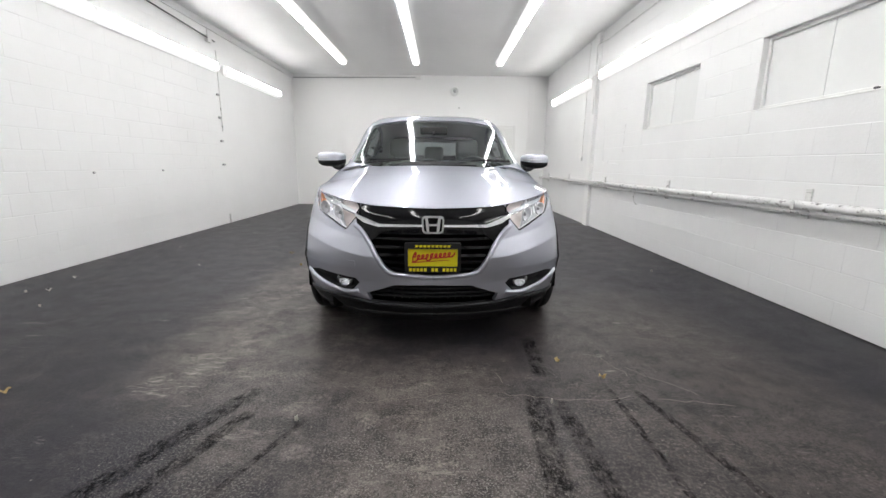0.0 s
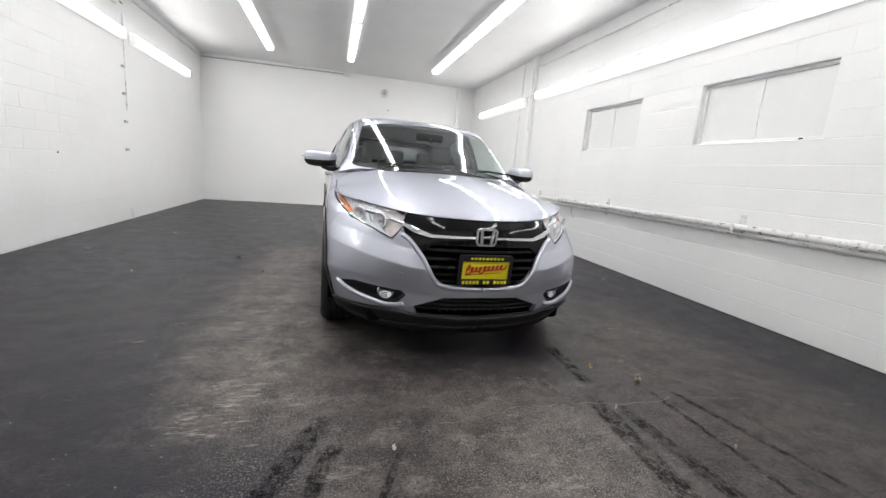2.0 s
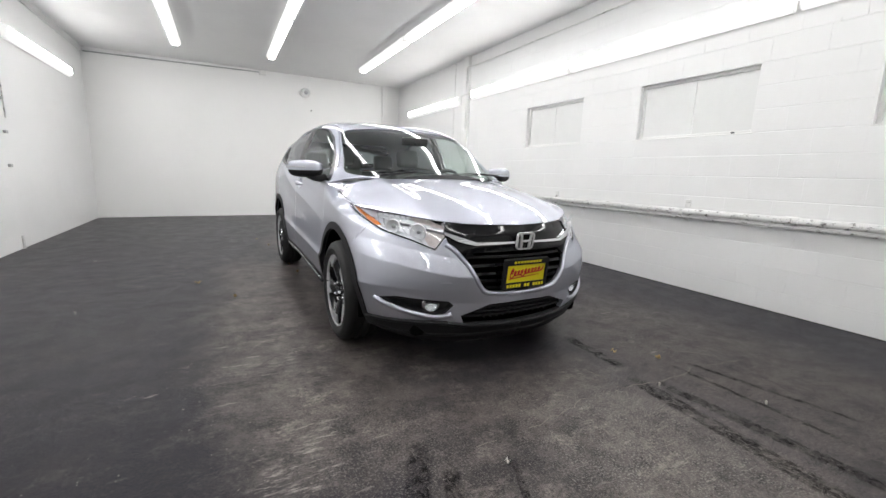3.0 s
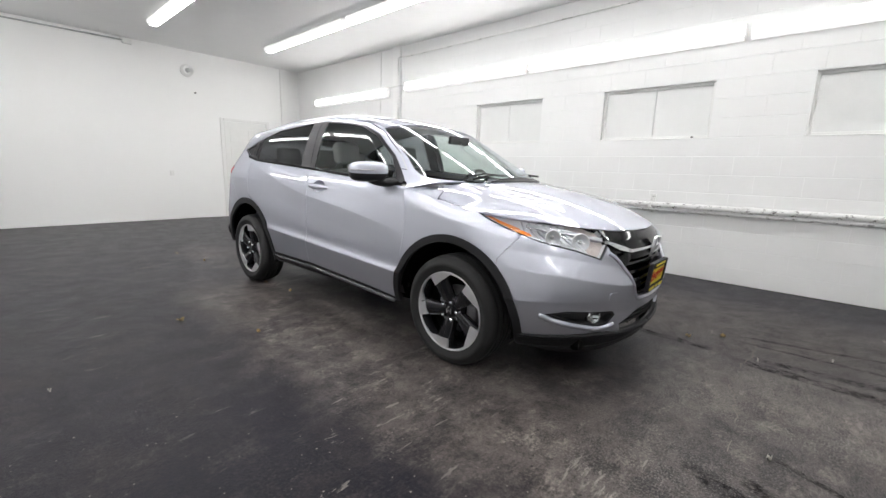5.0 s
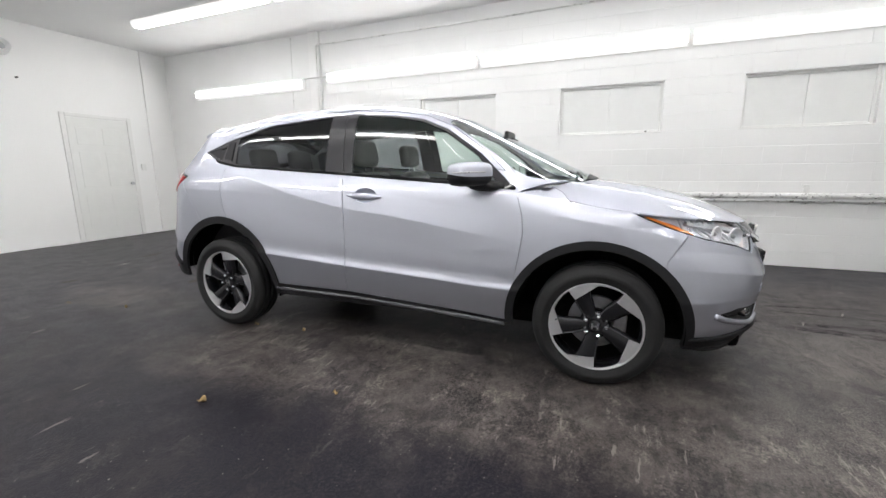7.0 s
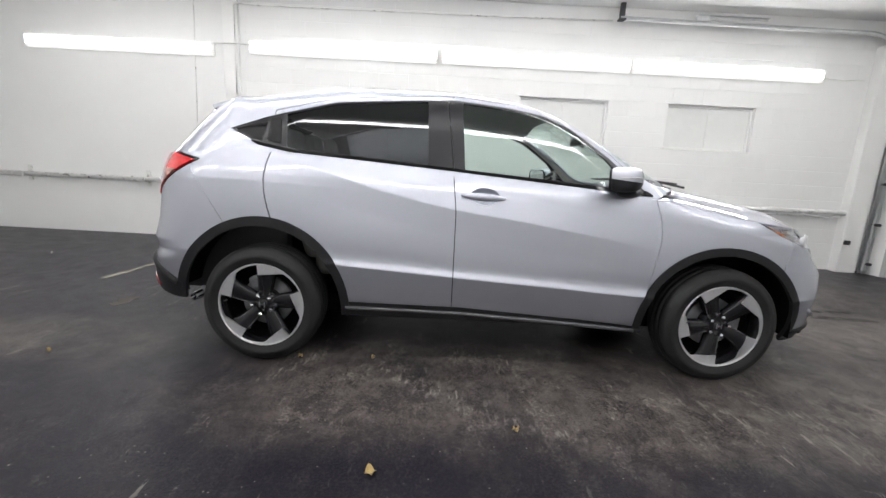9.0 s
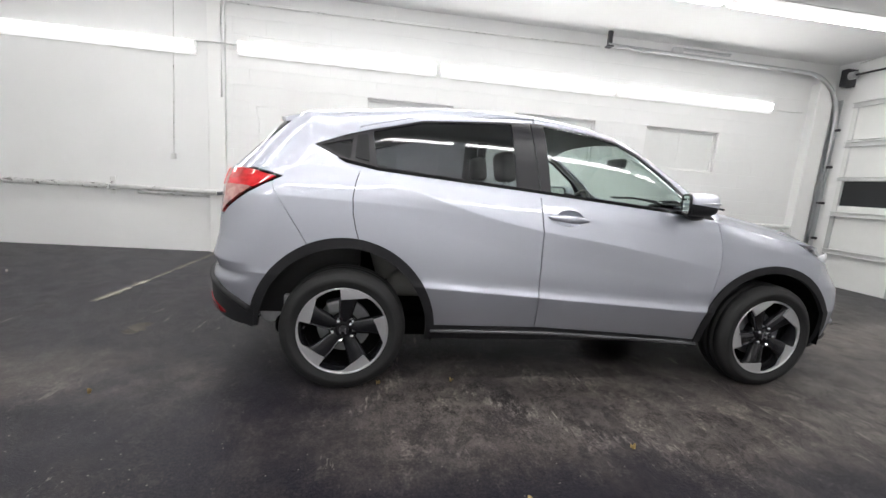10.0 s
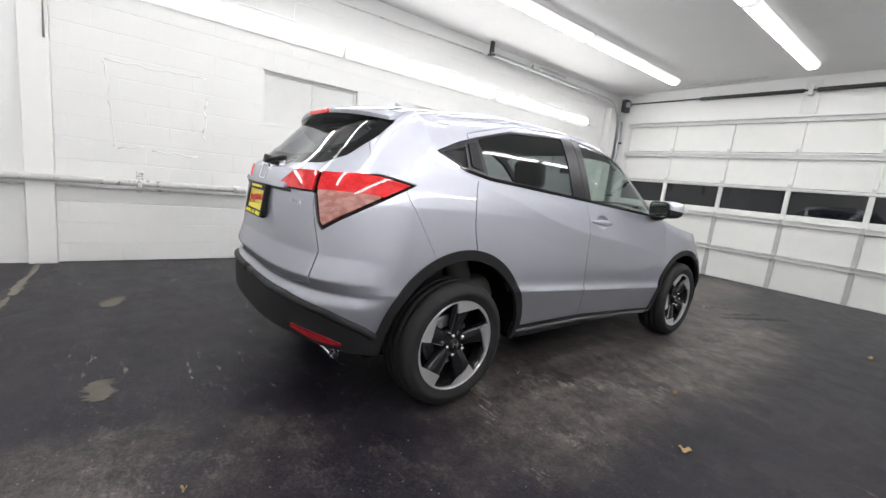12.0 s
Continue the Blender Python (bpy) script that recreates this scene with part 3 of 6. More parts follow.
def half_width(u, z):
    zc, zs = crease(u), shoulder(u)
    low = below(np.clip((z - 0.2) / (zc - 0.2), 0, 1))
    mid = above(np.clip((z - zc) / (zs - zc), 0, 1)) * sculpt(u)
    k, h = sculpt(u), np.clip(z - zs, 0, 0.4)
    top = tuck(h) * (1 - k) + (lean(h) + above(1.0)) * k
    over = z - swage(u)
    fold = 0.012 * swage_on(u) * np.where(over > 0, np.clip(1 - over / 0.13, 0, 1) ** 1.2, np.clip(1 + over / 0.15, 0, 1) ** 1.5)
    roll = roll_on(u) * np.clip(1 - (belt(u) - z) / 0.085, 0, 1) ** 2
    return plan(u) + fold - roll + np.where(z < zc, low, np.where(z < zs, mid, top))


NF, NS, NR, NV = 84, 230, 70, 150
front_top = curve((0, 0.846), (20, 0.850), (30, 0.858), (50, 0.885), (70, 0.915), (90, 0.945))
rear_top = curve((0, 1.135), (40, 1.14), (70, 1.165), (90, 1.188))
front_low = 0.17


def ring(tau, z):
    """The half outline of the lower body at height z: tau 0..1 nose quadrant, 1..2 side, 2..3 tail quadrant."""
    edge = np.interp(tau, [0, 0.3, 0.6, 0.9, 1.1], [0.55, 0.575, 0.635, 0.665, 0.67])
    ridge = np.clip(np.where(z > edge, 1 - (z - edge) / 0.095, 1 - (edge - z) / 0.15), 0, 1) * np.interp(tau, [0, 0.25, 0.8, 1.0], [0.0, 0.026, 0.032, 0.0])
    a, c = nose(z), nose_depth(z)
    back = np.clip(np.where(z > 0.675, 1 - (z - 0.675) / 0.105, 1 - (0.675 - z) / 0.055), 0, 1) * np.interp(tau, [1.9, 2.05, 2.3, 2.7, 3.0], [0.0, 0.012, 0.026, 0.026, 0.020])
    e, d = tail(z) + 0.010, tail_depth(z)
    f = np.radians(90 * np.clip(tau, 0, 1))
    r = np.radians(90 * np.clip(3 - tau, 0, 1))
    u = np.where(tau < 1, a + c * (1 - np.cos(f)), np.where(tau < 2, (a + c) + (e - d - a - c) * np.clip(tau - 1, 0, 1), e - d * (1 - np.cos(r)) + back)) - ridge
    w = half_width(u, z)
    s = w * np.where(tau < 1, np.sin(f) ** (2 / 2.2), np.where(tau < 2, 1.0, np.sin(r) ** (2 / 2.9)))
    return u, s


def tau_top(tau):
    """The height of the lower body's upper edge."""
    z = np.where(tau < 1, front_top(90 * tau), np.where(tau > 2, rear_top(90 * (3 - tau)), 1.0))
    for _ in range(4):
        u, _s = ring(tau, z)
        z = np.where((tau >= 1) & (tau <= 2), belt(u), z)
    return z


def tau_low(tau):
    sill = 0.285
    back = np.interp(tau, [1.75, 1.86, 2.0, 2.3, 2.6, 3.0], [sill, 0.32, 0.345, 0.375, 0.40, 0.39])
    return np.where(tau < 1, front_low + (sill - front_low) * np.clip(tau, 0, 1) ** 3, np.where(tau < 1.75, sill, back))


TAU = np.concatenate([np.linspace(0, 1, NF, endpoint=False), np.linspace(1, 2, NS, endpoint=False), np.linspace(2, 3, NR)])


def grid_skin(P, Q):
    """A skin from arrays of points (rows, columns, 3) and parameters (rows, columns, 2)."""
    n, m = P.shape[:2]
    i = np.arange(n * m).reshape(n, m)
    faces = np.stack([i[:-1, :-1], i[:-1, 1:], i[1:, 1:], i[1:, :-1]], -1).reshape(-1, 4)
    return P.reshape(-1, 3), Q.reshape(-1, 2), [tuple(f) for f in faces.tolist()]


def lower_skin(taus, rows):
    v = np.linspace(0, 1, rows)
    T, V = np.meshgrid(taus, v, indexing="ij")
    z = tau_low(taus)[:, None] * (1 - V) + tau_top(taus)[:, None] * V
    u, s = ring(T, z)
    return grid_skin(np.stack([u, s, z], -1), np.stack([T, V], -1))


hood_line = spline((-0.80, 0.835), (-0.77, 0.852), (-0.70, 0.892), (-0.55, 0.955), (-0.3, 1.025), (-0.05, 1.068), (0.05, 1.082))
TC = 1.0 + float(np.interp(0.45, ring(np.linspace(1, 2, 400), np.full(400, 1.026))[0], np.linspace(0, 1, 400)))
roof_line = spline((0.05, 1.082), (0.3, 1.200), (0.6, 1.348), (0.8, 1.440), (0.95, 1.500), (1.1, 1.543), (1.3, 1.577), (1.6, 1.603), (1.95, 1.603), (2.35, 1.578), (2.7, 1.535), (2.90, 1.50), (2.97, 1.465), (3.08, 1.37), (3.2, 1.225), (3.27, 1.135))
sec_s = spline((0, 1.0), (0.2, 0.925), (0.4, 0.830), (0.55, 0.725), (0.70, 0.545), (1.0, 0.0))
sec_z = spline((0, 0.0), (0.2, 0.37), (0.4, 0.715), (0.55, 0.895), (0.70, 0.968), (1.0, 1.0), end=0.0)


def hood_skin(cols=64):
    t = np.concatenate([np.linspace(0, 1, 90, endpoint=False), np.linspace(1, TC, 40)])
    zb = tau_top(t)
    ub, sb = ring(t, zb)
    uc = curve((0, ub[0]), (0.3, -0.70), (0.7, -0.525), (1.0, -0.30), (TC, 0.05))(t)
    zc = hood_line(uc)
    q = np.linspace(0, 1, cols)[None, :]
    k = 1 - q
    s = sb[:, None] * k
    u = ub[:, None] + (uc - ub)[:, None] * (1 - k ** 2)
    z = zb[:, None] + (zc - zb)[:, None] * (1 - k ** 2.4) + 0.010 * np.exp(-((s - 0.50) / 0.05) ** 2) * np.clip((u + 0.7) / 0.3, 0, 1) * (1 - k ** 6)
    return grid_skin(np.stack([u, s, z], -1), np.stack([np.repeat(t[:, None], cols, 1), np.repeat(q, len(t), 0)], -1))


def upper_skin():
    t = np.concatenate([np.linspace(TC, 2, 210, endpoint=False), np.linspace(2, 3, 60)])
    zb = tau_top(t)
    ub, sb = ring(t, zb)
    uc = np.where(t <= 2, curve((0.45, 0.05), (0.6, 0.30), (0.8, 0.62), (1.0, 0.93), (1.3, 1.29), (2.0, 2.02), (2.4, 2.55), (2.62, 2.86))(ub), np.interp(t, [2, 2.25, 2.5, 2.8, 3], [2.86, 2.95, 3.04, 3.19, 3.27]))
    zc = roof_line(uc)
    q = np.concatenate([np.linspace(0, 0.62, 86, endpoint=False), np.linspace(0.62, 1, 26)])[None, :]
    cols = q.shape[1]
    flat = np.clip((t - 2) / 0.8, 0, 1)[:, None]
    ss = sec_s(q) * (1 - flat) + (1 - q) * flat
    s = sb[:, None] * ss
    zz = sec_z(q) * (1 - flat) + (1 - (1 - q) ** 2) * flat
    z = zb[:, None] + (zc - zb)[:, None] * zz
    u = ub[:, None] + (uc - ub)[:, None] * (1 - ss ** 2)
    return grid_skin(np.stack([u, s, z], -1), np.stack([np.repeat(t[:, None], cols, 1), np.repeat(q, len(t), 0)], -1))


def clip(skin, field):
    """Keeps the side of a skin where field(points, params) > 0, cutting faces along the line."""
    P, Q, F = skin
    f = field(P, Q)
    pts, prm, keep, cut = list(map(tuple, P)), list(map(tuple, Q)), [], {}
    inside = f > 0
    for face in F:
        n = sum(bool(inside[i]) for i in face)
        if n == len(face):
            keep.append(face)
        elif n:
            out = []
            for a, b in zip(face, face[1:] + face[:1]):
                if inside[a]:
                    out.append(a)
                if inside[a] != inside[b]:
                    key = (min(a, b), max(a, b))
                    if key not in cut:
                        t = f[a] / (f[a] - f[b])
                        cut[key] = len(pts)
                        pts.append(tuple(P[a] + (P[b] - P[a]) * t))
                        prm.append(tuple(Q[a] + (Q[b] - Q[a]) * t))
                    out.append(cut[key])
            if len(out) > 2:
                keep.append(tuple(out))
    used = sorted({i for face in keep for i in face})
    at = {i: k for k, i in enumerate(used)}
    if not used:
        return np.zeros((0, 3)), np.zeros((0, 2)), []
    return np.array([pts[i] for i in used]), np.array([prm[i] for i in used]), [tuple(at[i] for i in face) for face in keep]


def inside_polygon(x, y, pts):
    """Signed distance to a polygon, positive inside."""
    d, odd = np.full(x.shape, 1e9), np.zeros(x.shape, bool)
    for (x0, y0), (x1, y1) in zip(pts, pts[1:] + pts[:1]):
        ex, ey = x1 - x0, y1 - y0
        t = np.clip(((x - x0) * ex + (y - y0) * ey) / (ex * ex + ey * ey), 0, 1)
        d = np.minimum(d, np.hypot(x - x0 - t * ex, y - y0 - t * ey))
        hit = ((y0 > y) != (y1 > y)) & (x < x0 + (y - y0) * ex / (ey if abs(ey) > 1e-12 else 1e-12))
        odd ^= hit
    return np.where(odd, d, -d)


def side_shape(pts, grow=0.0):
    return lambda P, Q: inside_polygon(P[:, 0], P[:, 2], pts) + grow


def front_shape(pts, grow=0.0):
    return lambda P, Q: inside_polygon(P[:, 1], P[:, 2], pts) + grow


def circle(u0, z0, a, b):
    return lambda P, Q: b * (1 - np.hypot((P[:, 0] - u0) / a, (P[:, 2] - z0) / b))


def both(*fields):
    return lambda P, Q: np.min([f(P, Q) for f in fields], axis=0)


def either(*fields):
    return lambda P, Q: np.max([f(P, Q) for f in fields], axis=0)


def outside(*fields):
    return lambda P, Q: np.min([-f(P, Q) for f in fields], axis=0)


def skin_mesh(skin, sides=(1,), lift=0.0, depth=0.012, join=False):
    """A bmesh from a skin: lifted along its normals, with a flange of that depth folded in at its rim."""
    P, Q, F = skin
    bm = bmesh.new()
    for side in sides:
        vs = [bm.verts.new((p[0], p[1] * side, p[2])) for p in P]
        for f in F:
            try:
                bm.faces.new([vs[i] for i in (f if side > 0 else f[::-1])])
            except ValueError:
                pass
    if join:
        bmesh.ops.remove_doubles(bm, verts=[v for v in bm.verts if abs(v.co.y) < 0.002], dist=0.003)
    bmesh.ops.remove_doubles(bm, verts=bm.verts, dist=0.0002)
    bmesh.ops.dissolve_degenerate(bm, edges=bm.edges, dist=0.0002)
    bm.normal_update()
    for v in bm.verts:
        v.normal_update()
    if lift:
        off = {v: v.normal * lift for v in bm.verts}
        for v, o in off.items():
            v.co += o
    if depth:
        rim = [e for e in bm.edges if e.is_boundary]
        normal = {v: v.normal.copy() for e in rim for v in e.verts}
        low = {v: bm.verts.new(v.co - n * depth) for v, n in normal.items()}
        for e in rim:
            a, b = e.verts
            loop = e.link_loops[0]
            if loop.vert is not a:
                a, b = b, a
            bm.faces.new((b, a, low[a], low[b]))
        bm.normal_update()
    return bm


def panel(name, skin, parent, mat, sides=(1,), lift=0.0, depth=0.012, join=False, label=""):
    ob = part(name, skin_mesh(skin, sides, lift, depth, join), mat, parent, label, smooth=True)
    sharpen(ob.data)
    return ob


def sharpen(me, degrees=38):
    me.set_sharp_from_angle(angle=radians(degrees))


def lathe(profile, segments=64, axis="y"):
    """A body turned about its axle: profile of (radius, offset along the axle)."""
    bm = bmesh.new()
    rings = []
    for r, y in profile:
        rings.append([bm.verts.new((r * math.cos(a), y, r * math.sin(a))) for a in [2 * math.pi * k / segments for k in range(segments)]])
    for r0, r1 in zip(rings, rings[1:]):
        for k in range(segments):
            bm.faces.new((r0[k], r1[k], r1[(k + 1) % segments], r0[(k + 1) % segments]))
    bmesh.ops.recalc_face_normals(bm, faces=bm.faces)
    return bm

# ---- body panels ----
car = empty("car", "silver compact crossover with black cladding, parked on the floor", "car", m=pose(0.068, 3.347, 0, 0, 0, 90.945))
LOWER, HOOD, UPPER = lower_skin(TAU, NV), hood_skin(), upper_skin()
NOSE, TAIL = lower_skin(np.linspace(0, 1.22, 200), 130), lower_skin(np.linspace(1.9, 3, 150), 110)

ARCH_F, ARCH_R = (0.025, 0.325, 0.475, 0.462), (2.615, 0.325, 0.486, 0.508)
IN_F, IN_R = (0.432, 0.416), (0.440, 0.455)
arches = either(circle(*ARCH_F[:2], 0.455, 0.442), circle(*ARCH_R[:2], 0.46, 0.48))


def sym(pts):
    """A front-view outline closed by its mirror image."""
    return pts + [(-x, z) for x, z in reversed(pts) if abs(x) > 1e-6]


GRILLE = [(0.0, 0.90), (0.40, 0.90), (0.455, 0.812), (0.445, 0.745), (0.375, 0.675), (0.275, 0.515), (0.225, 0.480), (0.0, 0.468)]
FOG = [(0.775, 0.438), (0.70, 0.456), (0.45, 0.435), (0.425, 0.41), (0.47, 0.362), (0.52, 0.352), (0.68, 0.385), (0.75, 0.42)]
INTAKE = [(0.0, 0.412), (0.22, 0.408), (0.385, 0.350), (0.36, 0.30), (0.0, 0.285)]
LAMP = [(0.50, 0.81), (0.61, 0.712), (0.78, 0.757), (1.02, 0.80), (1.40, 0.935), (1.2, 1.0), (0.50, 1.0), (0.53, 0.856)]   # angle round the nose, height
grille_f = both(front_shape(sym(GRILLE)), lambda P, Q: 0.75 - Q[:, 0])
fog_f = both(front_shape(FOG), lambda P, Q: 0.95 - Q[:, 0])
intake_f = both(front_shape(sym(INTAKE)), lambda P, Q: 0.6 - Q[:, 0])
def angle_round(P, Q):
    """How far round the nose a point lies, in radians; past the quadrant it goes on with the length."""
    return np.where(Q[:, 0] <= 1, Q[:, 0] * math.pi / 2, math.pi / 2 + (Q[:, 0] - 1) * 2.9)


lamp_f = lambda P, Q: inside_polygon(angle_round(P, Q), P[:, 2], LAMP)
front_lip = lambda P, Q: np.interp(Q[:, 0], [0, 0.25, 0.45, 0.7, 1.0, 1.2], [0.300, 0.300, 0.315, 0.31, 0.30, 0.29]) - P[:, 2]
sill_line = lambda P, Q: np.interp(P[:, 0], [0.3, 0.5, 0.8, 1.5, 2.1, 2.4], [0.300, 0.300, 0.325, 0.368, 0.37, 0.365]) - P[:, 2]
rear_lip = lambda P, Q: np.interp(Q[:, 0], [1.8, 1.9, 2.0, 2.15, 2.4, 2.7, 3.0], [0.40, 0.42, 0.44, 0.49, 0.545, 0.575, 0.58]) - P[:, 2]
fore = lambda P, Q: 0.2 - P[:, 0]
aft = lambda P, Q: P[:, 0] - 2.4
mid = lambda P, Q: np.minimum(P[:, 0] - 0.2, 2.4 - P[:, 0])
trim_f = either(both(front_lip, fore), both(sill_line, mid), both(rear_lip, aft))

DOOR_F = [(0.425, 1.2), (0.452, 1.03), (0.415, 0.90), (0.408, 0.80), (0.43, 0.66), (0.47, 0.45), (0.49, 0.2), (1.55, 0.2), (1.553, 0.9), (1.585, 1.2)]
DOOR_R = [(1.55, 0.2), (1.553, 0.9), (1.585, 1.2), (2.553, 1.2), (2.578, 1.12), (2.590, 1.04), (2.586, 0.96), (2.570, 0.88), (2.545, 0.80), (2.40, 0.75), (2.24, 0.62), (2.165, 0.45), (2.15, 0.2)]
BUMPER_LINE = [(-1.5, 0.0), (-1.5, 1.2), (-0.30, 1.2), (-0.385, 0.815), (-0.30, 0.70), (-0.30, 0.0)]
REAR_LINE = [(4.0, 0.0), (4.0, 1.10), (2.985, 1.10), (2.975, 1.06), (2.80, 0.78), (2.80, 0.0)]
GATE = [(0.0, 1.3), (0.562, 1.3), (0.566, 1.0), (0.60, 0.90), (0.64, 0.80), (0.63, 0.645), (0.0, 0.625)]
door_f, door_r = side_shape(DOOR_F), side_shape(DOOR_R)
bumper_front = both(side_shape(BUMPER_LINE), fore)
gate_f = both(front_shape(sym(GATE)), lambda P, Q: Q[:, 0] - 2.02)
bumper_rear = both(side_shape(REAR_LINE), outside(gate_f), aft)
TAIL_LAMP = [(1.455, 1.122), (1.615, 1.152), (1.835, 1.166), (1.835, 1.045), (1.797, 0.915), (1.778, 0.888), (1.715, 0.940)]   # way round the tail, height
TAIL_GATE_LAMP = [(1.839, 1.166), (1.905, 1.160), (1.96, 1.128), (2.018, 1.058), (1.99, 1.045), (1.839, 1.045)]
corner_lamp = both(lambda P, Q: inside_polygon(Q[:, 0] * 0.7, P[:, 2], TAIL_LAMP), lambda P, Q: Q[:, 0] - 2.03)
gate_lamp = both(lambda P, Q: inside_polygon(Q[:, 0] * 0.7, P[:, 2], TAIL_GATE_LAMP), lambda P, Q: Q[:, 0] - 2.2)
tail_lamp = either(corner_lamp, gate_lamp)
GAP = 0.0026


def gap(field, g=GAP):
    return lambda P, Q: field(P, Q) - g


painted = clip(LOWER, outside(trim_f, arches))
scoop_f = lambda P, Q: 0.04 * (1 - ((P[:, 0] - 1.400) / 0.080) ** 2 - ((P[:, 2] - 0.997) / 0.046) ** 2)
# front bumper
bump_skin = clip(NOSE, both(outside(trim_f, arches), gap(bumper_front), outside(lambda P, Q: lamp_f(P, Q) + 0.004, grille_f, fog_f, intake_f)))
front_bumper = panel("front_bumper", bump_skin, car, PAINT, (1, -1), depth=0.03, join=True)
fender = clip(painted, both(outside(bumper_front, door_f, lambda P, Q: lamp_f(P, Q) + 0.004), lambda P, Q: 0.6 - P[:, 0]))
for side in (1, -1):
    panel("fender", fender, car, PAINT, (side,))
    front_door = panel("front_door", clip(painted, both(gap(door_f), lambda P, Q: -scoop_f(P, Q))), car, PAINT, (side,))
    panel("rear_door", clip(painted, gap(door_r)), car, PAINT, (side,))
    panel("quarter_panel", clip(painted, both(lambda P, Q: P[:, 0] - 2.33, outside(gap(door_r, -GAP), bumper_rear, gate_f, gap(tail_lamp, -0.003)))), car, PAINT, (side,))
gate_skin = clip(TAIL, both(outside(trim_f, arches), gap(gate_f), outside(gap(tail_lamp, -0.003))))
tailgate = panel("tailgate", gate_skin, car, PAINT, (1, -1), join=True)
panel("rear_bumper", clip(TAIL, both(outside(trim_f, arches), gap(bumper_rear), outside(gap(tail_lamp, -0.003)))), car, PAINT, (1, -1), join=True)
# black lower trim: lip, sills and rear apron
trim = clip(LOWER, both(gap(trim_f, 0.0), outside(arches)))
panel("front_lip", clip(NOSE, both(trim_f, outside(arches), fore, outside(intake_f))), car, BLACK_PLASTIC, (1, -1), lift=0.006, depth=0.03, join=True, label="black grained lower bumper")
panel("rear_apron", clip(TAIL, both(trim_f, outside(arches), aft)), car, BLACK_PLASTIC, (1, -1), lift=0.010, depth=0.03, join=True, label="black grained lower bumper")
for side in (1, -1):
    sill = panel("sill_cladding", clip(trim, mid), car, BLACK_PLASTIC, (side,), lift=0.004, depth=0.05, label="black grained sill")
    part("sill_ridge", tube_path([(u, side * (float(half_width(np.array(u), np.array(0.33))) + 0.006), float(np.interp(u, [0.5, 0.8, 1.5, 2.2], [0.278, 0.296, 0.330, 0.334]))) for u in [0.50 + 0.11 * k for k in range(16)]], 0.013, 10), SILL_GREY, sill, smooth=True)
# hood
hood_end = lambda P, Q: np.interp(P[:, 1], [0.0, 0.55, 0.61, 0.70, 0.78, 0.81, 0.83, 0.85], [0.60, 0.42, 0.300, 0.215, 0.180, 0.165, 0.150, 0.13]) - P[:, 0]
panel("hood", clip(HOOD, both(lambda P, Q: Q[:, 1] - 0.020, hood_end)), car, PAINT, (1, -1), depth=0.003, join=True)
for side in (1, -1):
    panel("fender_crest", clip(HOOD, both(lambda P, Q: 0.014 - Q[:, 1], lambda P, Q: Q[:, 0] - 0.62, hood_end)), car, PAINT, (side,), depth=0.01)
    panel("fender_top", clip(HOOD, lambda P, Q: -hood_end(P, Q) - 0.005), car, PAINT, (side,), depth=0.003)

# ---- greenhouse ----
DLO = [(0.47, 1.045), (0.69, 1.243), (0.91, 1.395), (1.08, 1.464), (1.25, 1.492), (1.57, 1.520), (1.735, 1.512), (2.24, 1.470), (2.51, 1.398), (2.63, 1.362), (2.800, 1.294), (2.63, 1.215), (2.47, 1.187), (1.60, 1.130), (0.75, 1.068)]
dlo_f = both(side_shape(DLO), lambda P, Q: 2.05 - Q[:, 0])
shield_f = both(lambda P, Q: (Q[:, 1] - np.interp(P[:, 0], [0.20, 0.257, 0.33, 0.39, 0.435, 0.50, 0.60, 0.95], [0.655, 0.585, 0.487, 0.415, 0.388, 0.395, 0.462, 0.575])) * 1.2, lambda P, Q: 0.945 - P[:, 0] - 0.05 * P[:, 1] ** 2, lambda P, Q: P[:, 0] - 0.055)
BACKLIGHT = [(0.0, 1.485), (0.50, 1.478), (0.575, 1.455), (0.612, 1.40), (0.615, 1.33), (0.575, 1.225), (0.49, 1.178), (0.0, 1.155)]
back_f = both(front_shape(sym(BACKLIGHT)), lambda P, Q: P[:, 0] - 2.85)
shell = clip(UPPER, outside(dlo_f, shield_f, back_f))
frame_f = both(side_shape(DLO, 0.023), lambda P, Q: P[:, 2] - np.interp(P[:, 0], [0.40, 0.62, 1.6, 2.8], [1.12, 1.16, 1.25, 1.33]), lambda P, Q: 2.57 - P[:, 0])
roof_f = lambda P, Q: np.minimum(Q[:, 1] - 0.585, 2.86 - P[:, 0])
panel("roof", clip(shell, gap(roof_f, 0.002)), car, PAINT, (1, -1), join=True)
for side in (1, -1):
    panel("body_side_frame", clip(shell, both(lambda P, Q: 0.585 - Q[:, 1] - 0.003, lambda P, Q: 2.35 - Q[:, 0], outside(gap(frame_f, -0.0035)))), car, PAINT, (side,))
    panel("door_frame", clip(shell, both(frame_f, lambda P, Q: 1.592 - P[:, 0])), car, PAINT, (side,))
    panel("door_frame", clip(shell, both(frame_f, lambda P, Q: P[:, 0] - 1.596)), car, PAINT, (side,))
upper_gate = clip(shell, either(both(lambda P, Q: Q[:, 1] - 0.585, lambda P, Q: P[:, 0] - 2.863), both(lambda P, Q: 0.587 - Q[:, 1], lambda P, Q: Q[:, 0] - 2.353)))
panel("upper_tailgate", upper_gate, car, PAINT, (1, -1), join=True)
P, Q, F = clip(UPPER, gap(shield_f, 0.002))
A = np.stack([np.ones(len(P)), P[:, 2], P[:, 2] ** 2, P[:, 1] ** 2, P[:, 1] ** 2 * P[:, 2]], -1)
P = P.copy()
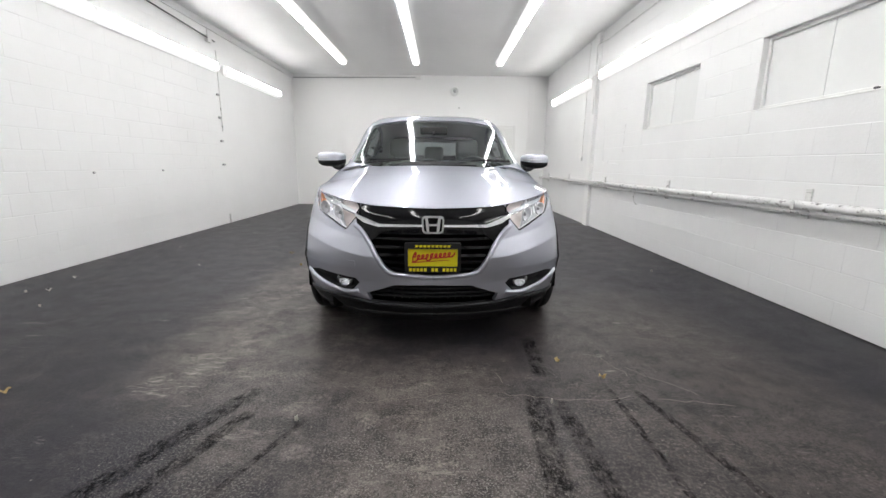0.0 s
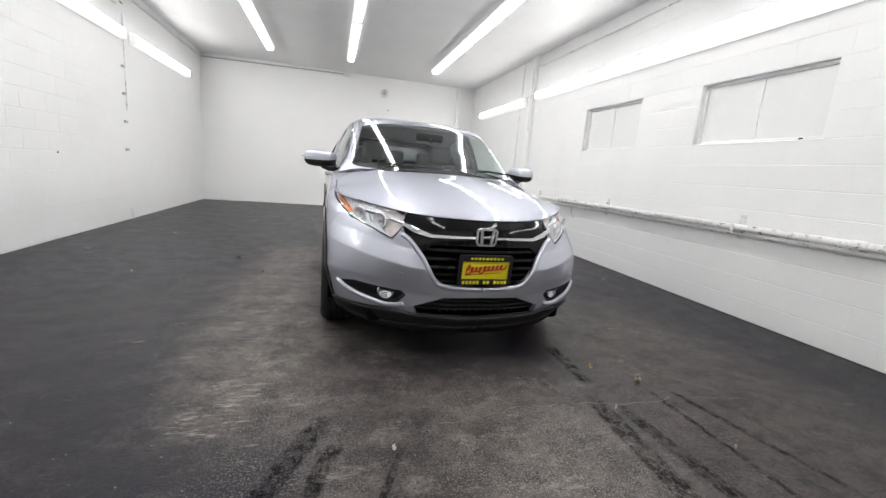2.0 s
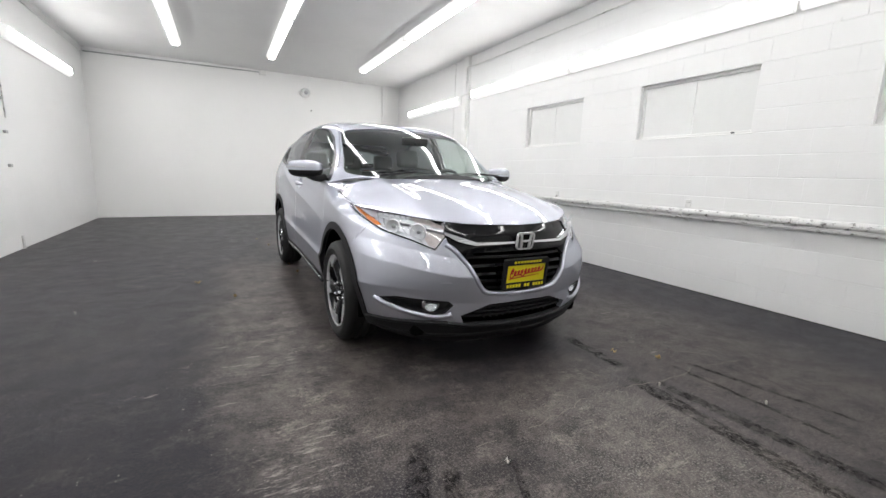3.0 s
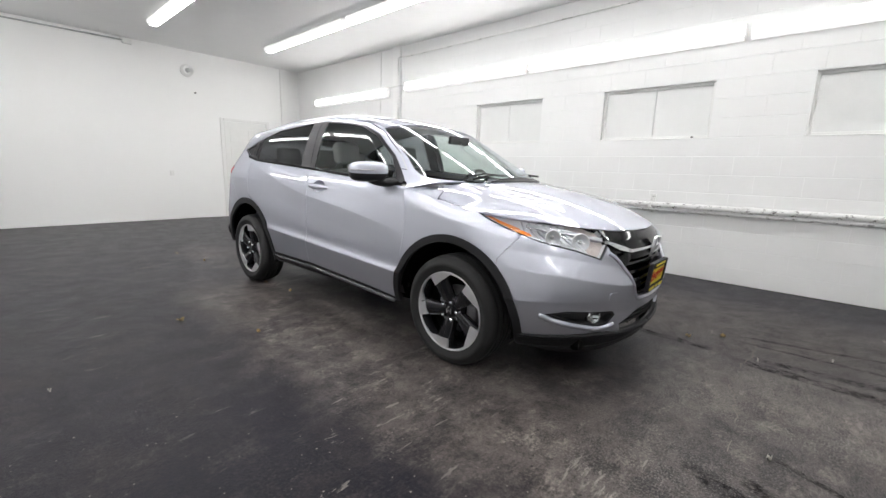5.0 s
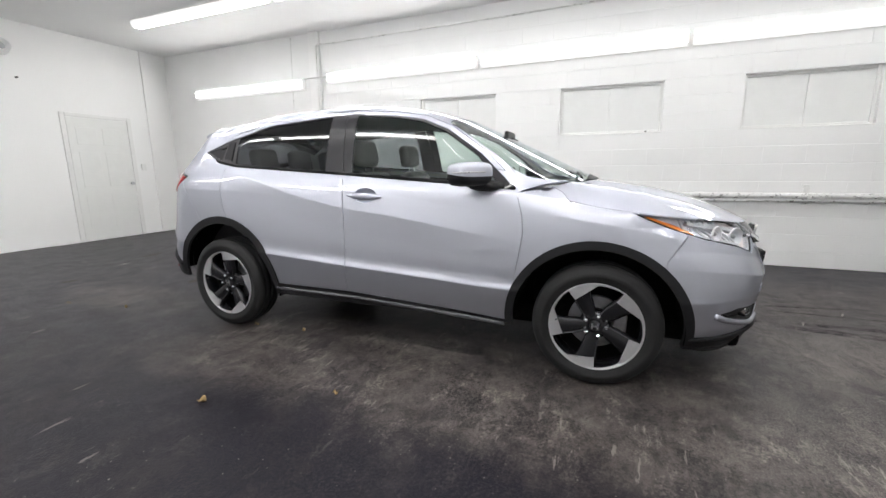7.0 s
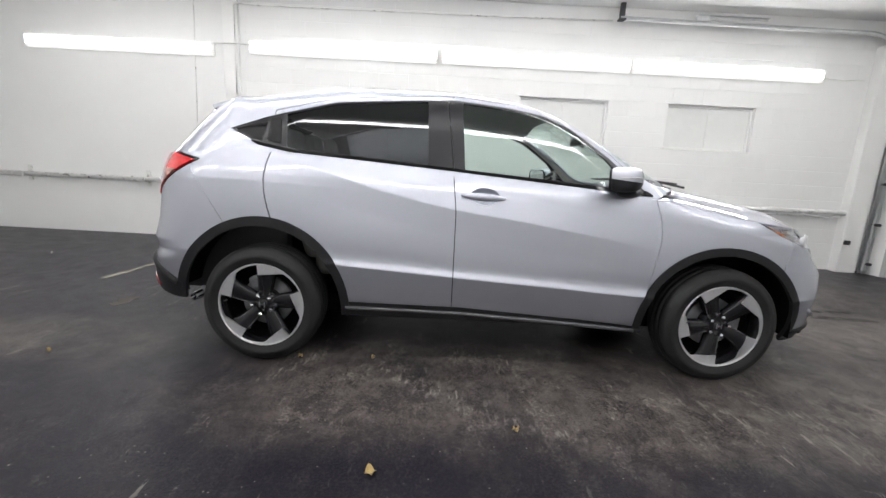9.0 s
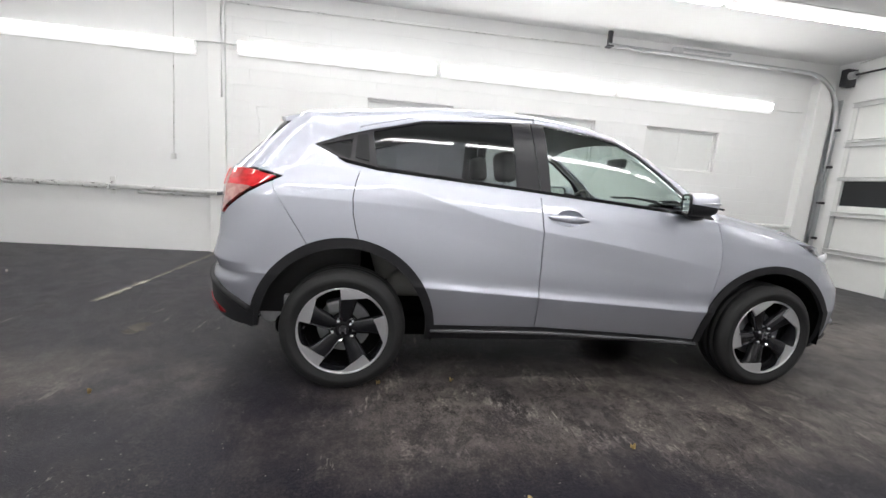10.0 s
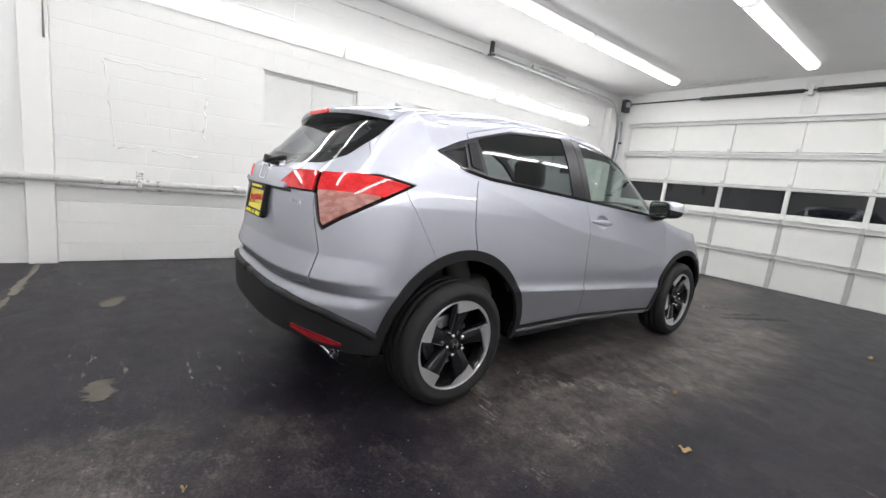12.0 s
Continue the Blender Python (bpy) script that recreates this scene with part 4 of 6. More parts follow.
P[:, 0] += np.clip((A @ np.linalg.lstsq(A, P[:, 0], rcond=None)[0] - P[:, 0]) * 0.85, -0.003, 0.02)
panel("windshield", (P, Q, F), car, GLASS, (1, -1), lift=-0.004, depth=0.004, join=True).visible_shadow = False
panel("rear_window", clip(UPPER, gap(back_f, 0.002)), car, PRIVACY, (1, -1), lift=-0.003, depth=0.004, join=True).visible_shadow = False
FRONT_GLASS = [(0.57, 1.072), (0.71, 1.235), (0.92, 1.380), (1.085, 1.450), (1.25, 1.481), (1.54, 1.508), (1.515, 1.136), (0.75, 1.085)]
REAR_GLASS = [(1.715, 1.150), (1.735, 1.503), (2.24, 1.460), (2.505, 1.388), (2.478, 1.205)]
QUARTER = [(2.605, 1.338), (2.768, 1.294), (2.615, 1.228)]


def rolled(skin):
    """A pane eased towards a sheet that bends only from sill to roof, as a sliding window must."""
    P, Q, F = skin
    u, z = P[:, 0], P[:, 2]
    A = np.stack([np.ones_like(u), u, z, z * z], -1)
    fit_s = A @ np.linalg.lstsq(A, P[:, 1], rcond=None)[0]
    P = P.copy()
    P[:, 1] += np.clip((fit_s - P[:, 1]) * 0.85, -0.02, 0.004)
    return P, Q, F


for side in (1, -1):
    panel("front_door_glass", rolled(clip(UPPER, both(side_shape(FRONT_GLASS), dlo_f))), car, GLASS, (side,), lift=-0.004, depth=0.004).visible_shadow = False
    panel("rear_door_glass", rolled(clip(UPPER, both(side_shape(REAR_GLASS), dlo_f))), car, PRIVACY, (side,), lift=-0.004, depth=0.004).visible_shadow = False
    surround = clip(UPPER, both(gap(dlo_f, 0.001), outside(side_shape(FRONT_GLASS), side_shape(REAR_GLASS), side_shape(QUARTER))))
    pillar_split = lambda P, Q: P[:, 0] - np.interp(P[:, 2], [1.1, 1.5], [1.572, 1.620])
    panel("window_surround", clip(surround, lambda P, Q: -pillar_split(P, Q) - 0.002), car, SATIN_BLACK, (side,), lift=-0.001, depth=0.012)
    panel("window_surround", clip(surround, lambda P, Q: pillar_split(P, Q) - 0.002), car, SATIN_BLACK, (side,), lift=-0.001, depth=0.012)
    panel("quarter_insert", clip(UPPER, both(side_shape(QUARTER, 0.004), dlo_f)), car, BLACK_PLASTIC, (side,), lift=-0.008, depth=0.004)

# ---- wheel arch cladding ----
for (u0, z0, ra, rb), ri in ((ARCH_F, IN_F), (ARCH_R, IN_R)):
    near = (lambda c: lambda P, Q: 0.7 - np.abs(P[:, 0] - c))(u0)
    band = clip(LOWER, both(circle(u0, z0, ra, rb), outside(circle(u0, z0, *ri)), near))
    for side in (1, -1):
        panel("wheel_arch", band, car, BLACK_PLASTIC, (side,), lift=0.008, depth=0.022, label="black plastic wheel arch cladding")

# ---- wheels ----
def blade(bm, edge_a, edge_b, y_of, thick):
    """A curved blade between two edges given as (radius, angle) over t in 0..1, with folded-down sides."""
    rows = []
    for k in range(13):
        t = k / 12
        (ra, ta), (rb, tb) = edge_a(t), edge_b(t)
        row = []
        for j in range(7):
            f = j / 6
            r, th = ra + (rb - ra) * f, ta + (tb - ta) * f
            crown = 0.010 * math.sin(math.pi * f)
            row.append((r * math.cos(th), y_of(r) + crown, r * math.sin(th)))
        low = lambda p: (p[0], p[1] - thick, p[2])
        rows.append([bm.verts.new(p) for p in [low(row[0])] + row + [low(row[-1])]])
    for r0, r1 in zip(rows, rows[1:]):
        for i in range(len(r0) - 1):
            bm.faces.new((r0[i], r0[i + 1], r1[i + 1], r1[i]))
    bmesh.ops.recalc_face_normals(bm, faces=bm.faces)
    return bm


def wheel_thing(parent, side, u):
    w = part("wheel", lathe([(0.232, -0.09), (0.218, -0.06), (0.214, 0.03), (0.222, 0.085), (0.232, 0.096)], 80), RIM_BLACK, parent, smooth=True)
    w.matrix_basis = pose(u, side * 0.765, 0.330, 0, 0, 0 if side > 0 else 180)
    prof = [(0.236, -0.098), (0.25, -0.110), (0.28, -0.114), (0.305, -0.108), (0.322, -0.094), (0.330, -0.074), (0.333, -0.052), (0.327, -0.050), (0.327, -0.042), (0.334, -0.040), (0.335, -0.004), (0.328, -0.003), (0.328, 0.005), (0.335, 0.006),
            (0.334, 0.040), (0.327, 0.042), (0.327, 0.050), (0.333, 0.052), (0.330, 0.074), (0.322, 0.094), (0.308, 0.106), (0.294, 0.111), (0.292, 0.1135), (0.272, 0.1145), (0.270, 0.1125), (0.25, 0.110), (0.236, 0.098)]
    part("tyre", lathe(prof, 96), RUBBER, w, "black road tyre", smooth=True)
    part("rim_lip", lathe([(0.229, 0.090), (0.231, 0.101), (0.236, 0.104), (0.2395, 0.102), (0.2395, 0.096)], 96), MACHINED, w, "bright machined rim edge", smooth=True)
    part("brake_disc", lathe([(0.03, 0.005), (0.142, 0.005), (0.145, 0.0), (0.145, -0.012), (0.03, -0.012)], 48), CAST, w)
    part("back_plate", lathe([(0.001, -0.03), (0.20, -0.03), (0.215, 0.0)], 40), VOID, w)
    front = u < 1
    bm = boxes(((0.085, -0.035, -0.065), (0.155, 0.035, 0.065)), bevel=0.012)
    bm.transform(Matrix.Rotation(radians(176 if front else -76), 4, "Y"))
    part("brake_caliper", bm, CAST, w)
    face_y = lambda r: 0.070 + 0.028 * min(1.0, max(0.0, (r - 0.04) / 0.14)) ** 0.8
    for k in range(5):
        a0 = 2 * math.pi * k / 5 + radians(51 if front else 84)
        deg = math.pi / 180
        bm = bmesh.new()
        blade(bm, lambda t: (0.045 + 0.18 * t, a0 + (-16 * (1 - t) ** 1.5 + 1.0) * deg), lambda t: (0.045 + 0.175 * t, a0 + (24 * (1 - t) ** 2 + 20 + 11 * t) * deg), lambda r: face_y(r) - 0.012, 0.04)
        part("spoke", bm, RIM_BLACK, w, smooth=True)
        # bright machined wedge, wide at one end and drawn out along the rim
        bm = bmesh.new()
        lo, hi = [], []
        for t in range(17):
            f = t / 16
            th = a0 + (62 * f + 1.5 * (1 - f)) * deg
            r_in = min(0.174 / math.cos(62 * f * deg), 0.217 + 0.012 * f)
            lo.append(bm.verts.new((r_in * math.cos(th), face_y(r_in) + 0.002, r_in * math.sin(th))))
            hi.append(bm.verts.new((0.2305 * math.cos(th), face_y(0.2305) + 0.003, 0.2305 * math.sin(th))))
        for i in range(16):
            bm.faces.new((lo[i], lo[i + 1], hi[i + 1], hi[i]))
        geo = bmesh.ops.extrude_face_region(bm, geom=bm.faces[:])
        for v in geo["geom"]:
            if isinstance(v, bmesh.types.BMVert):
                v.co.y -= 0.014
        bmesh.ops.recalc_face_normals(bm, faces=bm.faces)
        part("spoke_face", bm, MACHINED, w, "bright machined spoke face")
        way = [(0.050 + 0.126 * t, a0 + (-16 * (1 - t) ** 1.5 + 1.0) * deg) for t in [j / 10 for j in range(11)]]
        part("spoke_edge", tube_path([(r * math.cos(th), face_y(r) - 0.010, r * math.sin(th)) for r, th in way], 0.0032, 8), EDGE_GREY, w, smooth=True)
        ln = bmesh.new()
        rod(ln, (0.056, 0.060, 0), (0.056, 0.090, 0), 0.0145, 12, 0.010)
        bmesh.ops.create_uvsphere(ln, u_segments=12, v_segments=8, radius=0.0115, matrix=pose(0.056, 0.088, 0))
        ln.transform(Matrix.Rotation(-(a0 + 0.95), 4, "Y"))
        part("lug_nut", ln, CHROME, w)
    part("hub", lathe([(0.001, 0.064), (0.066, 0.064), (0.078, 0.052), (0.08, 0.0)], 40), RIM_BLACK, w, smooth=True)
    part("centre_cap", lathe([(0.001, 0.086), (0.024, 0.085), (0.030, 0.080), (0.032, 0.05)], 32), RIM_BLACK, w, smooth=True)
    part("emblem", boxes(((-0.018, 0.085, -0.016), (-0.010, 0.090, 0.016)), ((0.010, 0.085, -0.016), (0.018, 0.090, 0.016)), ((-0.010, 0.085, -0.004), (0.010, 0.0895, 0.004))), CHROME, w)
    part("valve", rods(((0.195, 0.09, 0.02), (0.20, 0.112, 0.02), 0.004), segments=8), DARK_STEEL, w)
    return w


for u in (0.012, 2.618):
    for side in (1, -1):
        wheel_thing(car, side, u)

# ---- dark inner shell: wheel wells, floor pan, engine bay ----
bm = bmesh.new()
box(bm, (-0.70, -0.62, 0.215), (3.02, 0.62, 0.34), 0.03)
box(bm, (-0.50, -0.50, 0.30), (0.42, 0.50, 0.74), 0.03)
box(bm, (0.47, -0.70, 0.25), (2.12, 0.70, 0.42), 0.02)
part("floor_pan", bm, VOID, car)
for u0, r in ((0.02, 0.43), (2.615, 0.475)):
    for side in (1, -1):
        bm = bmesh.new()
        rows = []
        for k in range(25):
            a = 0.17 + (math.pi - 0.05) * k / 24
            rows.append([bm.verts.new((u0 + r * math.cos(a), side * s, 0.325 + r * math.sin(a))) for s in (0.55, 0.84)])
        for r0, r1 in zip(rows, rows[1:]):
            bm.faces.new((r0[0], r0[1], r1[1], r1[0]))
        bm.faces.new([r0[0] for r0 in rows])
        part("wheel_liner", bm, VOID, car)

# ---- headlights ----
lamp_skin = clip(NOSE, both(lamp_f, lambda P, Q: 0.2 - P[:, 0]))
lamp_back = clip(NOSE, both(lambda P, Q: lamp_f(P, Q) + 0.035, lambda P, Q: 0.2 - P[:, 0]))
lamp_in = lambda P, Q: lamp_f(P, Q) - 0.008
divider = lambda P, Q: angle_round(P, Q) - np.interp(P[:, 2], [0.74, 0.87], [0.685, 0.80])
PALE_BULB = plain("pale_amber_bulb", (0.66, 0.58, 0.55), 0.35, 0.1, wear=0.3, scale=40)
LAMP_SILVER = plain("lamp_reflector_silver", (0.74, 0.74, 0.755), 0.30, 0.2, wear=0.15, scale=60)
amber_way = lambda P, Q: P[:, 2] - np.interp(angle_round(P, Q), [0.9, 1.02, 1.25, 1.40], [0.770, 0.812, 0.893, 0.945])
for side in (1, -1):
    hl = panel("headlight", lamp_back, car, LAMP_SILVER, (side,), lift=-0.040, depth=0.0, label="clear headlight with chrome reflectors")
    panel("housing", clip(lamp_skin, lambda P, Q: 0.009 - lamp_f(P, Q)), hl, LAMP_SILVER, (side,), lift=-0.012, depth=0.034)
    panel("bezel", clip(lamp_skin, lambda P, Q: 0.006 - lamp_f(P, Q)), hl, BLACK_GLOSS, (side,), lift=-0.004, depth=0.012)
    panel("turn_signal", clip(lamp_skin, both(lamp_in, lambda P, Q: -divider(P, Q) - 0.03)), hl, PALE_BULB, (side,), lift=-0.034, depth=0.02, label="pale amber front turn signal")
    panel("divider", clip(lamp_skin, both(lamp_in, lambda P, Q: 0.011 - np.abs(divider(P, Q)))), hl, LAMP_SILVER, (side,), lift=-0.022, depth=0.025)
    panel("side_reflector", clip(lamp_skin, both(lamp_in, amber_way, lambda P, Q: np.interp(angle_round(P, Q), [1.02, 1.16, 1.37], [0.030, 0.021, 0.006]) - amber_way(P, Q), lambda P, Q: 0.17 - np.abs(angle_round(P, Q) - 1.20))), hl, AMBER, (side,), lift=-0.020, depth=0.02, label="amber side reflector")
    for a0 in [0.735 + 0.048 * k for k in range(7)]:
        panel("flute", clip(lamp_skin, both(lamp_in, lambda P, Q: 0.006 - np.abs(angle_round(P, Q) - a0 - 0.5 * (P[:, 2] - 0.80)), divider)), hl, CHROME_LAMP, (side,), lift=-0.034, depth=0.008)
    panel("light_bar", clip(lamp_skin, both(lamp_in, lambda P, Q: 0.009 - np.abs(P[:, 2] - np.interp(angle_round(P, Q), [0.5, 0.75, 0.95, 1.2], [0.810, 0.850, 0.868, 0.90])), lambda P, Q: 1.04 - angle_round(P, Q))), hl, CHROME_LAMP, (side,), lift=-0.014, depth=0.03)
    panel("lower_bar", clip(lamp_skin, both(lamp_in, lambda P, Q: 0.010 - np.abs(lamp_f(P, Q) - 0.018), lambda P, Q: 0.83 - P[:, 2], divider)), hl, CHROME_LAMP, (side,), lift=-0.018, depth=0.02)
    for (u0, s0, z0, r, turn) in ((-0.610, 0.545, 0.798, 0.043, 42), (-0.500, 0.655, 0.822, 0.036, 52)):
        bowl = lathe([(0.004, 0.016), (0.02, 0.017), (r * 0.7, 0.025), (r, 0.037), (r + 0.004, 0.039), (r + 0.006, 0.030)], 32)
        m = pose(u0, s0 * side, z0, 0, 0, turn if side > 0 else 180 - turn)
        bowl.transform(m)
        part("reflector_bowl", bowl, LAMP_SILVER, hl, smooth=True)
        bulb = bmesh.new()
        bmesh.ops.create_uvsphere(bulb, u_segments=12, v_segments=8, radius=0.012, matrix=m @ pose(0, 0.022, 0))
        part("bulb", bulb, GREY_PAINT, hl, smooth=True)
    panel("lens", clip(lamp_skin, lambda P, Q: lamp_f(P, Q) - 0.001), hl, LENS, (side,), lift=0.003, depth=0.006).visible_shadow = False

# ---- grille ----
grille_skin = clip(NOSE, grille_f)
grille = panel("grille", grille_skin, car, VOID, (1, -1), lift=-0.07, depth=0.0, join=True, label="gloss black grille with chrome wing bar")
UPPER_PANEL = [(0.0, 0.90), (0.46, 0.90), (0.47, 0.81), (0.455, 0.74), (0.36, 0.655), (0.30, 0.700), (0.0, 0.705)]
panel("upper_panel", clip(grille_skin, front_shape(sym(UPPER_PANEL))), grille, BLACK_GLOSS, (1, -1), lift=-0.008, depth=0.03, join=True)
for z in (0.675, 0.630, 0.585, 0.540, 0.500):
    for side in (1, -1):
        panel("slat", clip(grille_skin, both(lambda P, Q: 0.008 - np.abs(P[:, 2] - z + 0.003 * (np.abs(P[:, 1]) / 0.35) ** 2 * -1), lambda P, Q: grille_f(P, Q) - 0.008)), grille, BLACK_GLOSS, (side,), lift=-0.018, depth=0.035)
WING = [(0.0, 0.758), (0.10, 0.755), (0.30, 0.754), (0.40, 0.787), (0.462, 0.806), (0.462, 0.795), (0.395, 0.757), (0.31, 0.738), (0.10, 0.744), (0.0, 0.744)]
panel("wing_bar", clip(grille_skin, both(front_shape(sym(WING)), lambda P, Q: np.abs(P[:, 1]) - 0.055)), grille, CHROME, (1, -1), lift=0.010, depth=0.02, label="polished chrome wing bar")


def on_nose(s, z, out=0.0):
    """The point of the nose at a front-view place, moved ahead by out."""
    P = NOSE[0][NOSE[1][:, 0] < 1.05]
    p = P[np.argmin((P[:, 1] - s) ** 2 + (P[:, 2] - z) ** 2)]
    return Vector((p[0] - out, p[1], p[2]))


def nose_bead(name, pts, radius, mat, parent, side, out=0.0, label=""):
    """A rounded bead that follows the nose through front-view points."""
    fine = []
    for (s0, z0), (s1, z1) in zip(pts, pts[1:]):
        fine += [(s0 + (s1 - s0) * k / 6, z0 + (z1 - z0) * k / 6) for k in range(6)]
    way = [on_nose(s, z, out) for s, z in fine + [pts[-1]]]
    for _ in range(2):
        way = [way[0]] + [(a + b * 2 + c) / 4 for a, b, c in zip(way, way[1:], way[2:])] + [way[-1]]
    return part(name, tube_path([(p.x, p.y * side, p.z) for p in way], radius, 10), mat, parent, label, smooth=True)


for side in (1, -1):
    nose_bead("grille_edge", [(0.452, 0.742), (0.415, 0.712), (0.385, 0.680), (0.335, 0.598), (0.287, 0.515), (0.262, 0.486), (0.225, 0.470), (0.12, 0.462), (0.0, 0.459)], 0.015, PAINT, grille, side, -0.008, "raised silver lip round the grille")


def rounded(w, h, r, n=5, top=1.0):
    """A rounded rectangle outline, its top edge top times as wide as its foot."""
    pts = []
    for cx, cz, a0 in ((w / 2 - r, h / 2 - r, 0), (-w / 2 + r, h / 2 - r, 90), (-w / 2 + r, -h / 2 + r, 180), (w / 2 - r, -h / 2 + r, 270)):
        for k in range(n + 1):
            a = radians(a0 + 90 * k / n)
            x, z = cx + r * math.cos(a), cz + r * math.sin(a)
            pts.append((x * (1 + (top - 1) * (z / h + 0.5)), z))
    return pts


def frame_ring(outer, inner, x0, x1):
    """A flat frame between two outlines with the same number of points, running along u from x0 to x1."""
    bm = bmesh.new()
    rows = [[bm.verts.new((x, p[0], p[1])) for p in pts] for pts, x in ((outer, x1), (outer, x0), (inner, x0), (inner, x1))]
    n = len(outer)
    for a, b in zip(rows, rows[1:] + rows[:1]):
        for i in range(n):
            bm.faces.new((a[i], a[(i + 1) % n], b[(i + 1) % n], b[i]))
    bmesh.ops.recalc_face_normals(bm, faces=bm.faces)
    return bm


badge = part("badge", frame_ring(rounded(0.118, 0.100, 0.022, top=1.08), rounded(0.100, 0.082, 0.016, top=1.08), 0.0, 0.012), BADGE_CHROME, grille, "chrome maker's badge")
badge.matrix_basis = pose(-0.862, 0, 0.758, 0, -8, 0)
for sgn in (1, -1):
    up = extrude_outline([(sgn * 0.021, -0.038), (sgn * 0.035, -0.038), (sgn * 0.043, 0.040), (sgn * 0.029, 0.040), (sgn * 0.023, 0.004)], -0.004, 0.010, "x")
    part("upright", up, BADGE_CHROME, badge)
part("bridge", boxes(((-0.003, -0.022, -0.006), (0.008, 0.022, 0.006)), bevel=0.003), BADGE_CHROME, badge)
part("backing", extrude_outline(rounded(0.104, 0.088, 0.016, top=1.08), 0.004, 0.014, "x"), BLACK_GLOSS, badge)


# ---- number plates: yellow dealer inserts in black frames; lettering as plain shapes ----
def dealer_plate(name, m):
    p = part(name, frame_ring(rounded(0.315, 0.172, 0.012), rounded(0.278, 0.104, 0.004), -0.012, 0.010), BLACK_PLASTIC, car, "yellow dealer plate in a black frame")
    p.matrix_basis = m
    part("plate_panel", boxes(((-0.004, -0.146, -0.060), (0.006, 0.146, 0.064))), PLATE_YELLOW, p, "yellow painted panel")
    pts = []
    for k in range(110):
        t = k / 109
        amp = 0.013 + 0.020 * math.exp(-((t - 0.04) / 0.06) ** 2) + 0.016 * math.exp(-((t - 0.42) / 0.03) ** 2)
        pts.append((-0.0065, 0.112 - 0.225 * t - 0.011 * math.cos(t * 58) - 0.35 * amp * math.sin(t * 58), 0.000 + 0.020 * t + amp * math.sin(t * 58)))
    script = tube_path(pts, 0.0048, 6)
    script.transform(Matrix.Translation((-0.006, 0, 0)) @ Matrix.Diagonal((0.25, 1, 1, 1)))
    part("script_shape", script, RED_INK, p, "red handwritten-looking stroke")
    part("swash", extrude_outline([(0.120, -0.026), (-0.095, -0.012), (-0.095, -0.0145), (0.118, -0.031)], -0.0068, -0.0055, "x"), RED_INK, p)
    rng = random.Random(3)
    for z, h, widths in ((0.069, 0.013, 9), (-0.070, 0.019, 13)):
        y = 0.100 if z > 0 else 0.136
        step = 2 * y / widths
        for k in range(widths):
            if z < 0 and k in (5, 8):
                continue
            c = y - step * (k + 0.5)
            part("letter_bar", boxes(((-0.0135, c - step * 0.36, z - h / 2), (-0.0115, c + step * 0.36, z + h / 2)), bevel=0.001), PLATE_YELLOW, p)
    return p


dealer_plate("front_plate", pose(-0.877, 0, 0.578, 0, -6, 0))

# ---- lower front: intake, fog lamps, covers ----
intake = panel("lower_intake", clip(NOSE, intake_f), car, VOID, (1, -1), lift=-0.06, depth=0.0, join=True, label="black mesh lower intake")
for z in (0.335, 0.360, 0.385):
    panel("intake_slat", clip(NOSE, both(intake_f, lambda P, Q: 0.006 - np.abs(P[:, 2] - z))), intake, BLACK_PLASTIC, (1, -1), lift=-0.022, depth=0.02, join=True)
for k in range(-5, 6):
    part("intake_rib", boxes(((-0.815, k * 0.045 - 0.003, 0.315), (-0.80, k * 0.045 + 0.003, 0.405))), BLACK_PLASTIC, intake)
fog_skin = clip(NOSE, fog_f)
for side in (1, -1):
    pod = panel("fog_pod", fog_skin, car, BLACK_PLASTIC, (side,), lift=-0.045, depth=0.0, label="black fog lamp recess")
    panel("fog_wall", clip(NOSE, lambda P, Q: 0.006 - np.abs(fog_f(P, Q) - 0.004)), pod, BLACK_PLASTIC, (side,), lift=-0.004, depth=0.05)
    panel("fog_blade", clip(fog_skin, lambda P, Q: 0.009 - np.abs(P[:, 2] - 0.425)), pod, BLACK_PLASTIC, (side,), lift=-0.02, depth=0.03)
    nose_bead("fog_trim", [(0.785, 0.430), (0.755, 0.408), (0.68, 0.378), (0.60, 0.356), (0.52, 0.343), (0.47, 0.346), (0.435, 0.358)], 0.015, PAINT, pod, side, -0.003, "silver lip under the fog lamp")
    nose_bead("lip_edge", [(0.80, 0.300), (0.70, 0.308), (0.55, 0.312), (0.45, 0.306), (0.36, 0.292), (0.15, 0.282), (0.0, 0.281)], 0.013, BLACK_PLASTIC, car, side, 0.004)
    nose_bead("splitter_edge", [(0.78, 0.245), (0.62, 0.232), (0.45, 0.226), (0.25, 0.224), (0.0, 0.224)], 0.014, BLACK_PLASTIC, car, side, 0.002)
    fog = lathe([(0.001, 0.030), (0.02, 0.028), (0.036, 0.018), (0.042, 0.006), (0.046, 0.004), (0.047, -0.03)], 32)
    fog.transform(pose(-0.722, side * 0.525, 0.412, 0, 0, 0) @ pose(0, 0, 0, 0, 0, 72 if side > 0 else 108))
    part("fog_lamp", fog, LENS, pod, "clear round fog lamp", smooth=True)
    refl = lathe([(0.001, -0.004), (0.018, -0.002), (0.032, 0.008), (0.041, 0.012), (0.050, 0.010), (0.050, -0.02)], 32)
    refl.transform(pose(-0.722, side * 0.525, 0.412, 0, 0, 0) @ pose(0, 0, 0, 0, 0, 72 if side > 0 else 108))
    part("fog_reflector", refl, CHROME, pod, smooth=True)
cover = clip(NOSE, front_shape([(x + 0.476, z + 0.522) for x, z in rounded(0.055, 0.042, 0.009)]))
